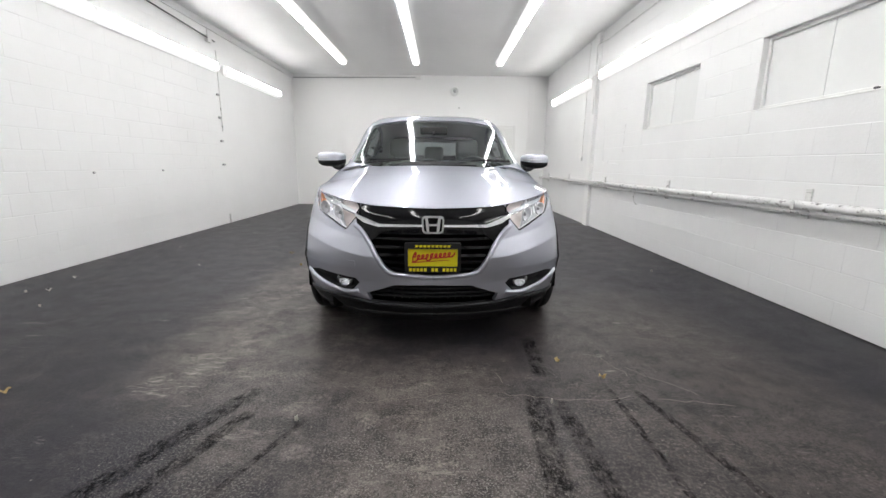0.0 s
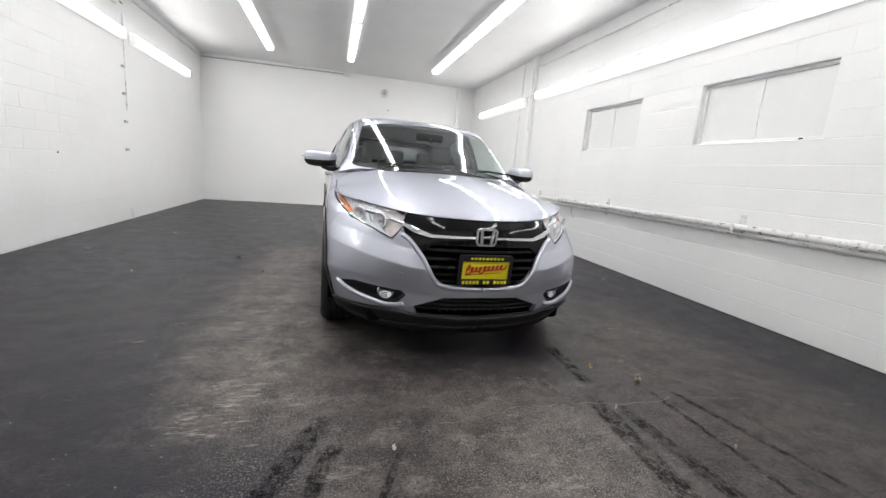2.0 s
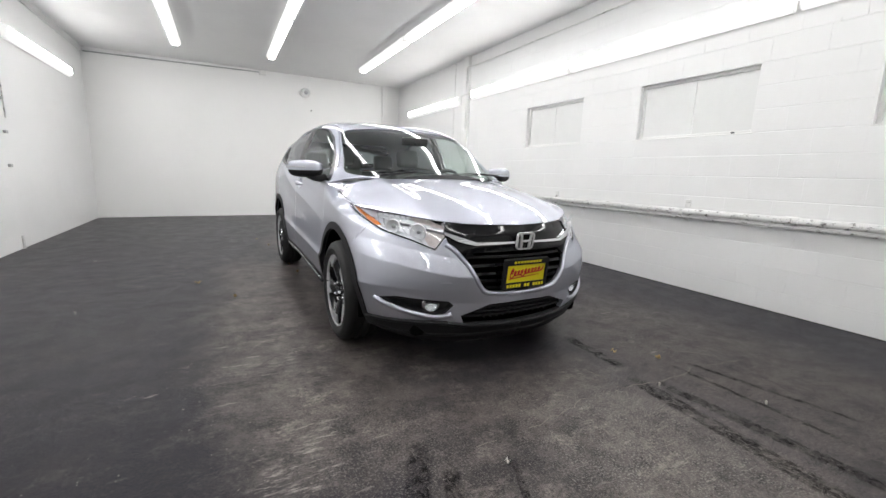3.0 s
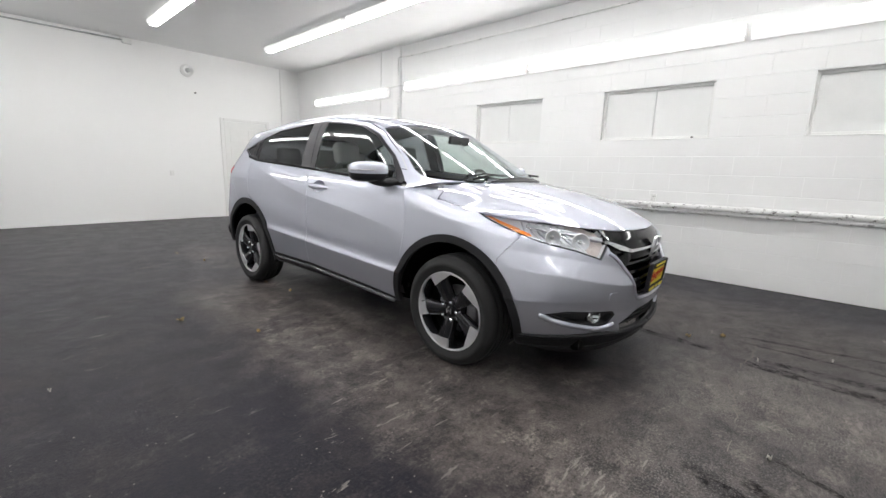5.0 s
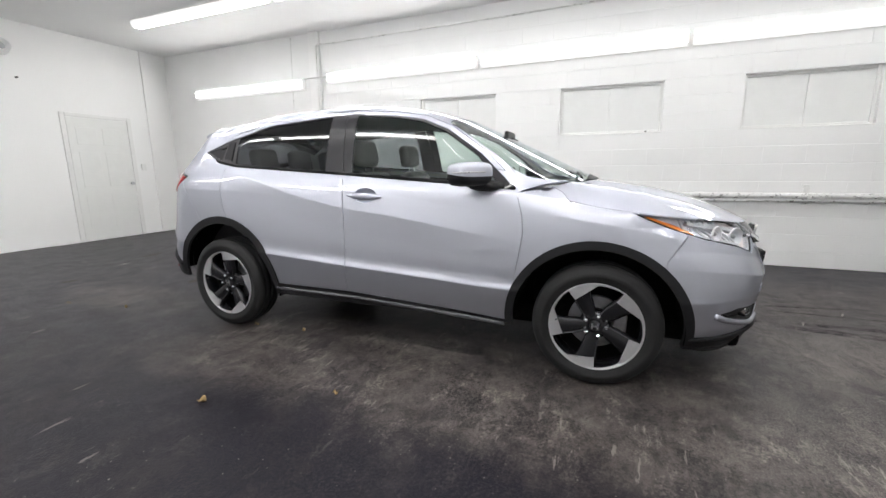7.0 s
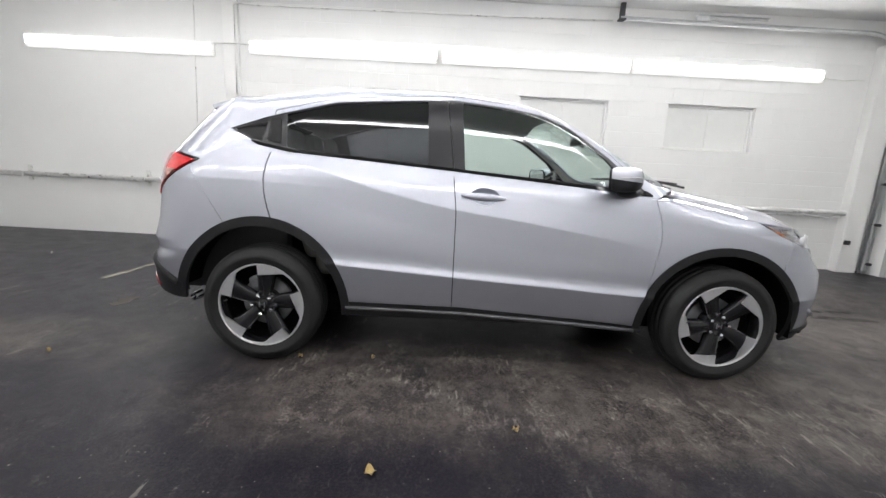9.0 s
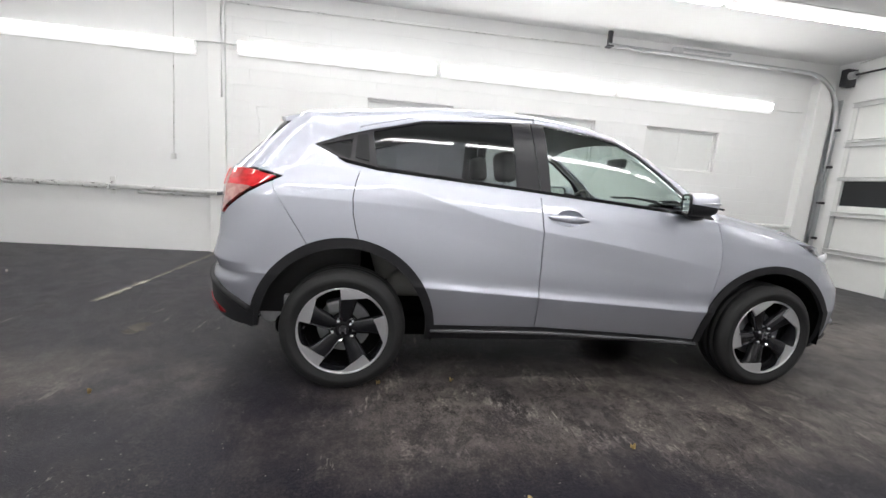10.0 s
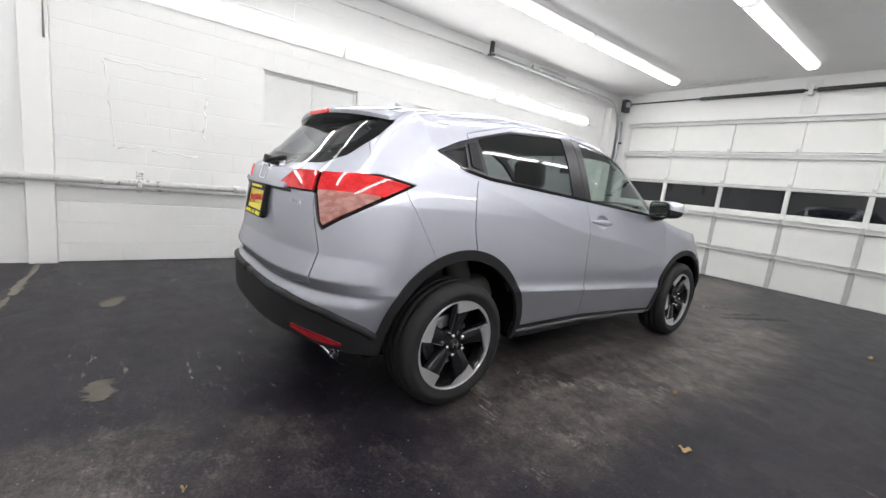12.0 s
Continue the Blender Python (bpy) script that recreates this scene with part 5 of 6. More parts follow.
panel("tow_cover", clip(cover, lambda P, Q: 0.6 - Q[:, 0]), car, PAINT, (1,), lift=0.004, depth=0.004)

# ---- mirrors, handles, wipers, aerial ----
def ellipsoid_shell(radii, power, cut):
    """A rounded housing, flattened on its rear face and deeper below its middle."""
    bm = bmesh.new()
    bmesh.ops.create_uvsphere(bm, u_segments=40, v_segments=26, radius=1.0)
    for v in bm.verts:
        c = [math.copysign(abs(x) ** power, x) for x in v.co]
        v.co = (min(c[0] * radii[0], cut), c[1] * radii[1], c[2] * radii[2] * (1.0 if c[2] > 0 else 1.3))
    return bm


for side in (1, -1):
    head = ellipsoid_shell((0.090, 0.124, 0.056), 0.60, 0.050)
    upper = head.copy()
    bmesh.ops.bisect_plane(upper, geom=upper.verts[:] + upper.edges[:] + upper.faces[:], plane_co=(0, 0, -0.010), plane_no=(-0.16, 0, 1), clear_inner=True)
    bmesh.ops.bisect_plane(head, geom=head.verts[:] + head.edges[:] + head.faces[:], plane_co=(0, 0, -0.011), plane_no=(-0.16, 0, 1), clear_outer=True)
    for v in upper.verts:
        v.co *= 1.012
    mir = part("side_mirror", upper, PAINT, car, "silver door mirror with black foot", smooth=True)
    mir.matrix_basis = pose(0.690, side * 0.912, 1.134, 0, 3, side * -28)
    part("lower_cap", head, BLACK_PLASTIC, mir, smooth=True)
    part("signal_strip", boxes(((-0.0925, -0.03, -0.006), (-0.080, 0.090, 0.004)), ((-0.082, 0.084, -0.006), (0.01, 0.1265, 0.004)), bevel=0.004), CHROME_LAMP, mir)
    gl = extrude_outline([(y, z - 0.009) for y, z in rounded(0.192, 0.100, 0.034)], 0.056, 0.060, "x")
    part("mirror_pane", gl, MIRROR, mir)
    part("rim", frame_ring([(y, z - 0.009) for y, z in rounded(0.210, 0.114, 0.040)], [(y, z - 0.009) for y, z in rounded(0.192, 0.100, 0.034)], 0.046, 0.063), BLACK_PLASTIC, mir)
    foot = bmesh.new()
    rings = []
    for f in (0.0, 0.25, 0.5, 0.75, 1.0):
        # from the sail on the door out to the underside of the housing
        cu, cs, cz = 0.600 + 0.075 * f, 0.790 + 0.115 * f, 1.062 + 0.020 * f - 0.018 * math.sin(math.pi * f)
        hu, hz = 0.075 - 0.025 * f, 0.030 - 0.008 * math.sin(math.pi * f)
        rings.append([foot.verts.new((cu + hu * math.cos(a), side * cs, cz + hz * math.sin(a))) for a in [2 * math.pi * k / 14 for k in range(14)]])
    for r0, r1 in zip(rings, rings[1:]):
        for k in range(14):
            foot.faces.new((r0[k], r0[(k + 1) % 14], r1[(k + 1) % 14], r1[k]))
    foot.faces.new(rings[0])
    foot.faces.new(rings[-1][::-1])
    bmesh.ops.recalc_face_normals(foot, faces=foot.faces)
    part("mirror_foot", foot, BLACK_PLASTIC, car, smooth=True)
    # door handle: silver grip over a scooped recess
    wz = lambda u: float(half_width(np.array(u), np.array(1.0)))
    grip = bmesh.new()
    rows = []
    for k in range(17):
        f = k / 16
        u = 1.285 + 0.245 * f
        th = 0.0205 * math.sin(math.pi * min(max(f, 0.03), 0.97)) ** 0.55
        lift = 0.008 + 0.030 * math.sin(math.pi * f) ** 0.6
        c = Vector((u, side * (wz(u) + lift - 0.006), 0.990 + 0.010 * f))
        rows.append([grip.verts.new(c + Vector((0, side * 0.010 * math.cos(a), th * math.sin(a)))) for a in [2 * math.pi * j / 12 for j in range(12)]])
    for r0, r1 in zip(rows, rows[1:]):
        for j in range(12):
            grip.faces.new((r0[j], r0[(j + 1) % 12], r1[(j + 1) % 12], r1[j]))
    grip.faces.new(rows[0])
    grip.faces.new(rows[-1][::-1])
    bmesh.ops.recalc_face_normals(grip, faces=grip.faces)
    handle = part("door_handle", grip, PAINT, car, "silver door handle", smooth=True)
    part("lock_button", rods(((1.465, side * (wz(1.465) + 0.032), 0.998), (1.465, side * (wz(1.465) + 0.036), 0.998), 0.004), segments=10), BLACK_GLOSS, handle)
    P, Q, F = clip(LOWER, scoop_f)
    P = P.copy()
    P[:, 1] -= 0.030 * np.clip(scoop_f(P, Q) / 0.04, 0, 1) ** 0.7
    panel("handle_recess", (P, Q, F), car, PAINT, (side,), depth=0.0)
    # hidden rear handle in the window pillar
    panel("pillar_handle", clip(UPPER, both(side_shape([(2.515, 1.225), (2.530, 1.365), (2.585, 1.355), (2.59, 1.24)]), dlo_f)), car, BLACK_PLASTIC, (side,), lift=0.006, depth=0.012)
    panel("window_strip", clip(UPPER, both(lambda P, Q: 0.008 - np.abs(dlo_f(P, Q) - 0.002), lambda P, Q: np.interp(P[:, 0], [0.4, 0.75, 1.6, 2.47, 2.8], [1.06, 1.09, 1.15, 1.205, 1.25]) - P[:, 2])), car, BLACK_GLOSS, (side,), lift=0.004, depth=0.008)
    # jet shaped ribs on the black quarter insert
    for z0, z1 in ((1.322, 1.300), (1.252, 1.280)):
        part("quarter_rib", extrude_outline([(2.612, z0), (2.74, z1), (2.74, z1 - 0.004), (2.612, z0 - 0.012)], side * 0.70, side * 0.742), BLACK_GLOSS, car)
    # swept wiper arms
for s0, s1, u0 in ((0.50, -0.02, 0.115), (-0.12, -0.62, 0.125)):
    a, b = Vector((u0 + 0.02, s0, 1.098)), Vector((u0 + 0.10 + 0.1 * abs(s1), s1, 1.118))
    wp = part("wiper", tube_path([a, (a + b) / 2 + Vector((0, 0, 0.018)), b], 0.007, 8), BLACK_PLASTIC, car)
    part("wiper_blade", tube_path([a + Vector((0.05, 0, 0.02)), (a + b) / 2 + Vector((0.05, 0, 0.025)), b + Vector((0.03, 0, 0.004))], 0.006, 6), BLACK_PLASTIC, wp)
panel("cowl", clip(UPPER, both(lambda P, Q: 0.062 + 0.05 * P[:, 1] ** 2 - P[:, 0] + 0.05, lambda P, Q: Q[:, 1] - 0.4)), car, BLACK_PLASTIC, (1, -1), lift=0.004, depth=0.02, join=True)

# roof aerial: a small fin that rises to the rear
fin = bmesh.new()
rows = []
for k in range(9):
    f = k / 8
    u, h, w = 2.44 + 0.155 * f, 0.004 + 0.060 * f ** 1.3, 0.006 + 0.016 * math.sin(math.pi * min(f * 0.8 + 0.1, 1.0))
    z0 = float(roof_line(u)) - 0.006
    rows.append([fin.verts.new(p) for p in ((u, -w, z0), (u, -w * 0.45, z0 + h * 0.7), (u, 0, z0 + h + 0.006), (u, w * 0.45, z0 + h * 0.7), (u, w, z0))])
for r0, r1 in zip(rows, rows[1:]):
    for i in range(4):
        fin.faces.new((r0[i], r0[i + 1], r1[i + 1], r1[i]))
fin.faces.new(rows[-1])
bmesh.ops.recalc_face_normals(fin, faces=fin.faces)
part("aerial", fin, PAINT, car, "silver shark-fin aerial", smooth=True)

# ---- tail ----
for side in (1, -1):
    tl = panel("tail_lamp", clip(TAIL, tail_lamp), car, BLACK_GLOSS, (side,), lift=-0.006, depth=0.02, label="red tail lamp with a pale lower lens")
    low_edge = lambda P, Q: np.interp(Q[:, 0], [2.14, 2.3, 2.5, 2.7], [1.050, 1.062, 1.062, 1.055]) - P[:, 2]
    rim_in = lambda P, Q: tail_lamp(P, Q) - 0.010
    panel("red_lens", clip(TAIL, both(rim_in, outside(low_edge), corner_lamp)), tl, RED_LENS, (side,), lift=0.006, depth=0.02)
    panel("red_lens", clip(TAIL, both(gap(gate_lamp, 0.006))), tl, RED_LENS, (side,), lift=0.006, depth=0.02)
    panel("pale_lens", clip(TAIL, both(rim_in, corner_lamp, low_edge, lambda P, Q: corner_lamp(P, Q) - 0.014)), tl, PINK_LENS, (side,), lift=0.006, depth=0.02)
    panel("red_edge", clip(TAIL, both(rim_in, corner_lamp, low_edge, lambda P, Q: 0.013 - corner_lamp(P, Q), lambda P, Q: 2.575 - Q[:, 0])), tl, RED_LENS, (side,), lift=0.005, depth=0.02)
    refl = clip(TAIL, both(lambda P, Q: np.interp(Q[:, 0], [2.24, 2.40, 2.64], [0.004, 0.017, 0.009]) - np.abs(P[:, 2] - np.interp(Q[:, 0], [2.2, 2.7], [0.398, 0.445])), lambda P, Q: Q[:, 0] - 2.26, lambda P, Q: 2.62 - Q[:, 0]))
    panel("rear_reflector", refl, car, DARK_RED, (side,), lift=0.016, depth=0.012, label="red reflector in the lower bumper")
for side in (1, -1):
    edge = []
    for t in np.linspace(2.02, 3.0, 36):
        z = float(np.interp(t, [2.0, 2.15, 2.4, 2.7, 3.0], [0.44, 0.49, 0.545, 0.575, 0.58])) - 0.012
        u, s = ring(np.array(t), np.array(z))
        edge.append((float(u), side * float(s), z))
    part("apron_edge", tube_path(edge, 0.020, 10), BLACK_PLASTIC, car, smooth=True)
part("exhaust_tip", lathe([(0.020, -0.06), (0.026, -0.06), (0.027, 0.06), (0.022, 0.06)], 24), CHROME, car).matrix_basis = pose(3.16, 0.52, 0.265)
muffler = part("muffler", rods(((3.04, 0.20, 0.345), (3.04, 0.60, 0.345), 0.060), ((3.04, 0.595, 0.345), (3.04, 0.612, 0.345), 0.052), segments=24), GALV, car, "dull steel muffler", smooth=False)
part("hanger_bracket", boxes(((2.93, 0.60, 0.40), (2.96, 0.66, 0.46)), bevel=0.004), GALV, muffler)
ledge = clip(TAIL, both(lambda P, Q: 0.012 - np.abs(P[:, 2] - 1.055), lambda P, Q: 0.36 - np.abs(P[:, 1]), lambda P, Q: Q[:, 0] - 2.3))
panel("gate_ledge", ledge, tailgate, PAINT, (1, -1), lift=0.016, depth=0.02, join=True)
# black strip laid under the ledge in place of the shaded gap
panel("ledge_shade_strip", clip(TAIL, both(lambda P, Q: 0.007 - np.abs(P[:, 2] - 1.034), lambda P, Q: 0.40 - np.abs(P[:, 1]), lambda P, Q: Q[:, 0] - 2.3)), tailgate, BLACK_PLASTIC, (1, -1), lift=0.004, depth=0.006, join=True)
dealer_plate("rear_plate", pose(3.394, 0, 0.955, 0, 8, 180))
part("rear_badge", frame_ring(rounded(0.105, 0.085, 0.02, top=1.08), rounded(0.09, 0.07, 0.014, top=1.08), -0.004, 0.006), CHROME, tailgate).matrix_basis = pose(3.362, 0, 1.105, 0, 14, 180)
for k in range(5):
    part("name_bar", boxes(((3.344, 0.43 + k * 0.022, 0.985), (3.350, 0.447 + k * 0.022, 1.003))), CHROME, tailgate)
# roof spoiler
sp = bmesh.new()
rows = []
N = 41
for k in range(N):
    s = -0.60 + 1.20 * k / (N - 1)
    e = abs(s) / 0.60
    tip_u, tip_z = 3.085 - 0.11 * e ** 2.2, 1.478 - 0.045 * e ** 2
    root_u, root_z = 2.80 - 0.02 * e, float(roof_line(2.80)) + 0.004 - 0.068 * e ** 2.2
    prof = [(root_u, root_z - 0.02), (root_u, root_z), ((root_u + tip_u) / 2, (root_z + tip_z) / 2 + 0.012), (tip_u - 0.02, tip_z + 0.004), (tip_u, tip_z - 0.004), (tip_u - 0.004, tip_z - 0.022)]
    rows.append([sp.verts.new((u, s, z)) for u, z in prof])
for r0, r1 in zip(rows, rows[1:]):
    for i in range(len(r0) - 1):
        sp.faces.new((r0[i], r0[i + 1], r1[i + 1], r1[i]))
sp.faces.new(rows[0])
sp.faces.new(rows[-1][::-1])
bmesh.ops.recalc_face_normals(sp, faces=sp.faces)
spoiler = part("spoiler", sp, PAINT, car, "silver roof spoiler with a black underside", smooth=True)
sharpen(spoiler.data)
un = bmesh.new()
rows = []
for k in range(N):
    s = -0.585 + 1.17 * k / (N - 1)
    e = abs(s) / 0.60
    tip_u, tip_z = 3.085 - 0.11 * e ** 2.2 - 0.006, 1.478 - 0.045 * e ** 2 - 0.023
    rows.append([un.verts.new(p) for p in ((tip_u, s, tip_z), (tip_u - 0.04, s, tip_z - 0.040 - 0.02 * e ** 3), (tip_u - 0.10, s, tip_z - 0.055 - 0.05 * e ** 3), (tip_u - 0.22, s * 0.98, tip_z - 0.02))])
for r0, r1 in zip(rows, rows[1:]):
    for i in range(3):
        un.faces.new((r0[i], r0[i + 1], r1[i + 1], r1[i]))
bmesh.ops.recalc_face_normals(un, faces=un.faces)
part("spoiler_underside", un, BLACK_GLOSS, spoiler, smooth=True)
part("brake_light", boxes(((3.060, -0.13, 1.452), (3.088, 0.13, 1.474)), bevel=0.004), RED_LENS, spoiler)
rear_wiper = part("rear_wiper", tube_path([(3.348, 0.0, 1.160), (3.338, 0.04, 1.172), (3.322, 0.10, 1.180), (3.308, 0.16, 1.184)], 0.013, 10), BLACK_PLASTIC, car, smooth=True)
part("wiper_hub", rods(((3.29, 0, 1.16), (3.365, 0, 1.175), 0.022)), BLACK_PLASTIC, rear_wiper)
panel("backlight_border", clip(UPPER, lambda P, Q: 0.028 - np.abs(back_f(P, Q) - 0.028)), car, BLACK_GLOSS, (1, -1), lift=0.001, depth=0.01)

# ---- cabin ----
lining = clip(UPPER, outside(gap(dlo_f, -0.012), gap(shield_f, -0.02), gap(back_f, -0.02)))
panel("cabin_lining", lining, car, CABIN_GREY, (1, -1), lift=-0.03, depth=0.0)
for side in (1, -1):
    panel("door_lining", clip(LOWER, both(lambda P, Q: np.minimum(P[:, 0] - 0.42, 3.1 - P[:, 0]), outside(gap(arches, -0.01)))), car, CABIN_BLACK, (side,), lift=-0.07, depth=0.0)
dash = bmesh.new()
rows = []
for k in range(25):
    s = -0.72 + 1.44 * k / 24
    bow = 0.16 * (abs(s) / 0.72) ** 2
    hump = 0.02 * math.exp(-((s + 0.36) / 0.14) ** 2)
    rows.append([dash.verts.new(p) for p in ((0.14 + bow, s, 1.045), (0.34 + bow, s, 1.048 + hump), (0.56 + bow * 0.5, s, 1.030 + hump), (0.63 + bow * 0.4, s, 0.985), (0.62, s, 0.86), (0.54, s, 0.62), (0.50, s, 0.35))])
for r0, r1 in zip(rows, rows[1:]):
    for i in range(6):
        dash.faces.new((r0[i], r0[i + 1], r1[i + 1], r1[i]))
bmesh.ops.recalc_face_normals(dash, faces=dash.faces)
part("dashboard", dash, CABIN_BLACK, car, "black moulded dashboard", smooth=True)
rim_pts = [(0, 0.185 * math.cos(a), 0.185 * math.sin(a)) for a in [2 * math.pi * k / 40 for k in range(41)]]
wheel_bm = tube_path(rim_pts, 0.015, 10)
steer = part("steering_wheel", wheel_bm, CABIN_BLACK, car, smooth=True)
steer.matrix_basis = pose(0.80, -0.36, 0.985, 0, -24, 0)
part("steering_hub", boxes(((-0.05, -0.075, -0.055), (0.01, 0.075, 0.06)), ((-0.02, -0.18, -0.018), (0.004, 0.18, 0.018)), ((-0.02, -0.022, -0.18), (0.004, 0.022, -0.04)), bevel=0.01), CABIN_BLACK, steer)


def puff(lo, hi, bevel=0.05):
    return box(bmesh.new(), lo, hi, bevel, 5)


def car_seat(u, s, wide, high, name):
    seat = part(name, puff((-0.27, -wide / 2, 0.0), (0.27, wide / 2, 0.16), 0.05), SEAT, car, "grey cloth car seat", smooth=True)
    seat.matrix_basis = pose(u, s, 0.46)
    b = puff((-0.07, -wide / 2 + 0.01, 0.0), (0.07, wide / 2 - 0.01, high), 0.06)
    for v in b.verts:
        v.co.y *= 1 - 0.16 * (v.co.z / high) ** 2
    b.transform(pose(0.26, 0, 0.10, 0, 17, 0))
    part("backrest", b, SEAT, seat, smooth=True)
    n = 1 if wide < 0.8 else 3
    for k in range(n):
        y = 0 if n == 1 else (k - 1) * wide * 0.33
        h = puff((-0.05, -0.125, 0.0), (0.05, 0.125, 0.19), 0.045)
        h.transform(pose(0.26 + math.sin(radians(17)) * (high + 0.06), y, 0.10 + math.cos(radians(17)) * (high + 0.045), 0, 10, 0))
        part("headrest", h, SEAT, seat, smooth=True)
        for d in (-0.05, 0.05):
            part("headrest_post", rods(((0.26 + 0.29 * high, y + d, high * 0.9 + 0.1), (0.27 + 0.29 * (high + 0.08), y + d, high + 0.19), 0.006), segments=8), CHROME, seat)
    return seat


for s in (0.37, -0.37):
    car_seat(1.20, s, 0.50, 0.60, "front_seat")
car_seat(2.12, 0.0, 1.28, 0.56, "rear_bench")
part("rear_view_mirror", puff((0.66, -0.12, 1.350), (0.69, 0.12, 1.415), 0.012), CABIN_BLACK, car, smooth=True)
part("mirror_stem", rods(((0.69, 0, 1.38), (0.62, 0, 1.345), 0.012)), CABIN_BLACK, car)
part("cargo_trim", boxes(((2.55, -0.62, 0.34), (3.22, 0.62, 0.80)), bevel=0.03), CABIN_BLACK, car)

# ---- fittings on the east wall ----
def pipe_run(name, label, pts, r, mat, segments=14):
    return tagged(part(name, tube_path(pts, r, segments), mat, smooth=True), label, "pipe")


def bent(corners, r=0.05, n=5):
    """A line with rounded corners."""
    pts = [Vector(corners[0])]
    for a, b, c in zip(corners, corners[1:], corners[2:]):
        a, b, c = Vector(a), Vector(b), Vector(c)
        p, q = b + (a - b).normalized() * r, b + (c - b).normalized() * r
        for k in range(n + 1):
            t = k / n
            pts.append(p * (1 - t) ** 2 + b * 2 * t * (1 - t) + q * t * t)
    pts.append(Vector(corners[-1]))
    return pts


def pipe_paint():
    m = material("chipped_white_pipe_paint", (0.74, 0.74, 0.73), 0.45)
    c = mix_color(m, noisy(m, 12, 0.4, 0.7), (0.75, 0.75, 0.74), (0.66, 0.66, 0.65))
    chips = calc(m, "MULTIPLY", noisy(m, 26, 0.55, 0.60, 10.0, 0.75, (1, 0.5, 1)), noisy(m, 1.3, 0.42, 0.52, 4.0))
    c = mix_color(m, chips, c, (0.13, 0.125, 0.12))
    base(m, mix_color(m, noisy(m, 16, 0.60, 0.66, 8.0, 0.7, (1, 0.5, 1)), c, (0.20, 0.19, 0.18)))
    bump(m, chips, 0.4, -0.002)
    return m


PIPE = pipe_paint()
main_pipe = empty("wall_pipe", "long white wall pipe with chipped paint and clamps", "pipe")
part("pipe", tube_path(bent([(XE - 0.085, YN - 0.03, 0.79), (XE - 0.085, -0.80, 0.835), (XE - 0.085, -0.90, 1.30), (XE - 0.085, -0.78, 2.95)], 0.06), 0.032, 16), PIPE, main_pipe, smooth=True)
for y in (10.9, 9.2, 7.2, 5.25, 3.3, 1.3):
    z = 0.79 + (YN - y) * 0.0036
    c = part("pipe_clamp", boxes(((XE - 0.125, y - 0.018, z - 0.040), (XE, y + 0.018, z - 0.034)), ((XE - 0.125, y - 0.018, z - 0.036), (XE - 0.118, y + 0.018, z + 0.03)), ((XE - 0.014, y - 0.03, z - 0.10), (XE, y + 0.03, z + 0.12)), bevel=0.003), PIPE, main_pipe)
for y in (6.3, 4.3, 2.35, 0.4):
    z = 0.79 + (YN - y) * 0.0036
    part("pipe_coupling", rods(((XE - 0.085, y - 0.05, z), (XE - 0.085, y + 0.05, z), 0.039)), PIPE, main_pipe, smooth=False)
pipe_run("thin_pipe", "thin white pipe below the larger wall pipe", bent([(XE - 0.030, 8.9, 0.735), (XE - 0.030, 0.4, 0.765), (XE - 0.030, -0.74, 0.765)], 0.03), 0.013, PIPE)
pipe_run("hanging_cable", "short loose white cable end hanging from the pipe", [(XE - 0.02, 6.05, 0.76), (XE - 0.035, 6.07, 0.68), (XE - 0.03, 6.05, 0.60), (XE - 0.02, 5.98, 0.57)], 0.007, PIPE, 8)
# conduits by the pilaster and the lamps
pipe_run("conduit", "white painted conduit up the wall", [(XE - 0.008, 8.47, 1.24), (XE - 0.008, 8.42, 3.32)], 0.005, PIPE, 8)
pipe_run("conduit", "white painted conduit up the wall", bent([(XE - 0.075, 7.86, 2.0), (XE - 0.075, 7.86, 3.14), (XE - 0.02, 7.6, 3.14), (XE - 0.02, 4.8, 3.15), (XE - 0.03, 2.9, 3.17)], 0.04), 0.009, PIPE, 8)
pipe_run("conduit", "white painted conduit between two lamps", [(XE - 0.04, 8.17, 2.64), (XE - 0.075, 8.0, 2.645), (XE - 0.075, 7.85, 2.645), (XE - 0.04, 7.68, 2.64)], 0.009, PIPE, 8)
pipe_run("conduit", "thin white cable trailing from the end lamp", [(XE - 0.02, 0.06, 2.60), (XE - 0.01, -0.3, 2.585), (XE - 0.01, -0.55, 2.60)], 0.005, PIPE, 6)
tagged(part("switch_box", boxes(((XE - 0.035, 8.44, 1.19), (XE, 8.50, 1.26)), bevel=0.006), PIPE), "small white switch box on the wall", "switch")
# outline of a filled opening: broken ridge of filler on the blocks
ridge = tagged(new("filled_opening"), "rough plaster outline of a filled wall opening", "plaster patch")
rng = random.Random(11)
for (y0, z0), (y1, z1) in (((7.46, 1.93), (6.62, 1.95)), ((7.46, 1.93), (7.40, 1.15)), ((7.10, 1.14), (6.70, 1.12)), ((6.62, 1.75), (6.64, 1.30)), ((7.36, 1.14), (7.16, 1.16))):
    n = max(4, int(math.hypot(y1 - y0, z1 - z0) / 0.05))
    pts = [(XE + 0.001 - rng.uniform(0, 0.003), y0 + (y1 - y0) * k / n + rng.uniform(-0.012, 0.012), z0 + (z1 - z0) * k / n + rng.uniform(-0.012, 0.012)) for k in range(n + 1)]
    part("filler_ridge", tube_path(pts, 0.007, 6), PAINT_BLOCK, ridge, smooth=True)

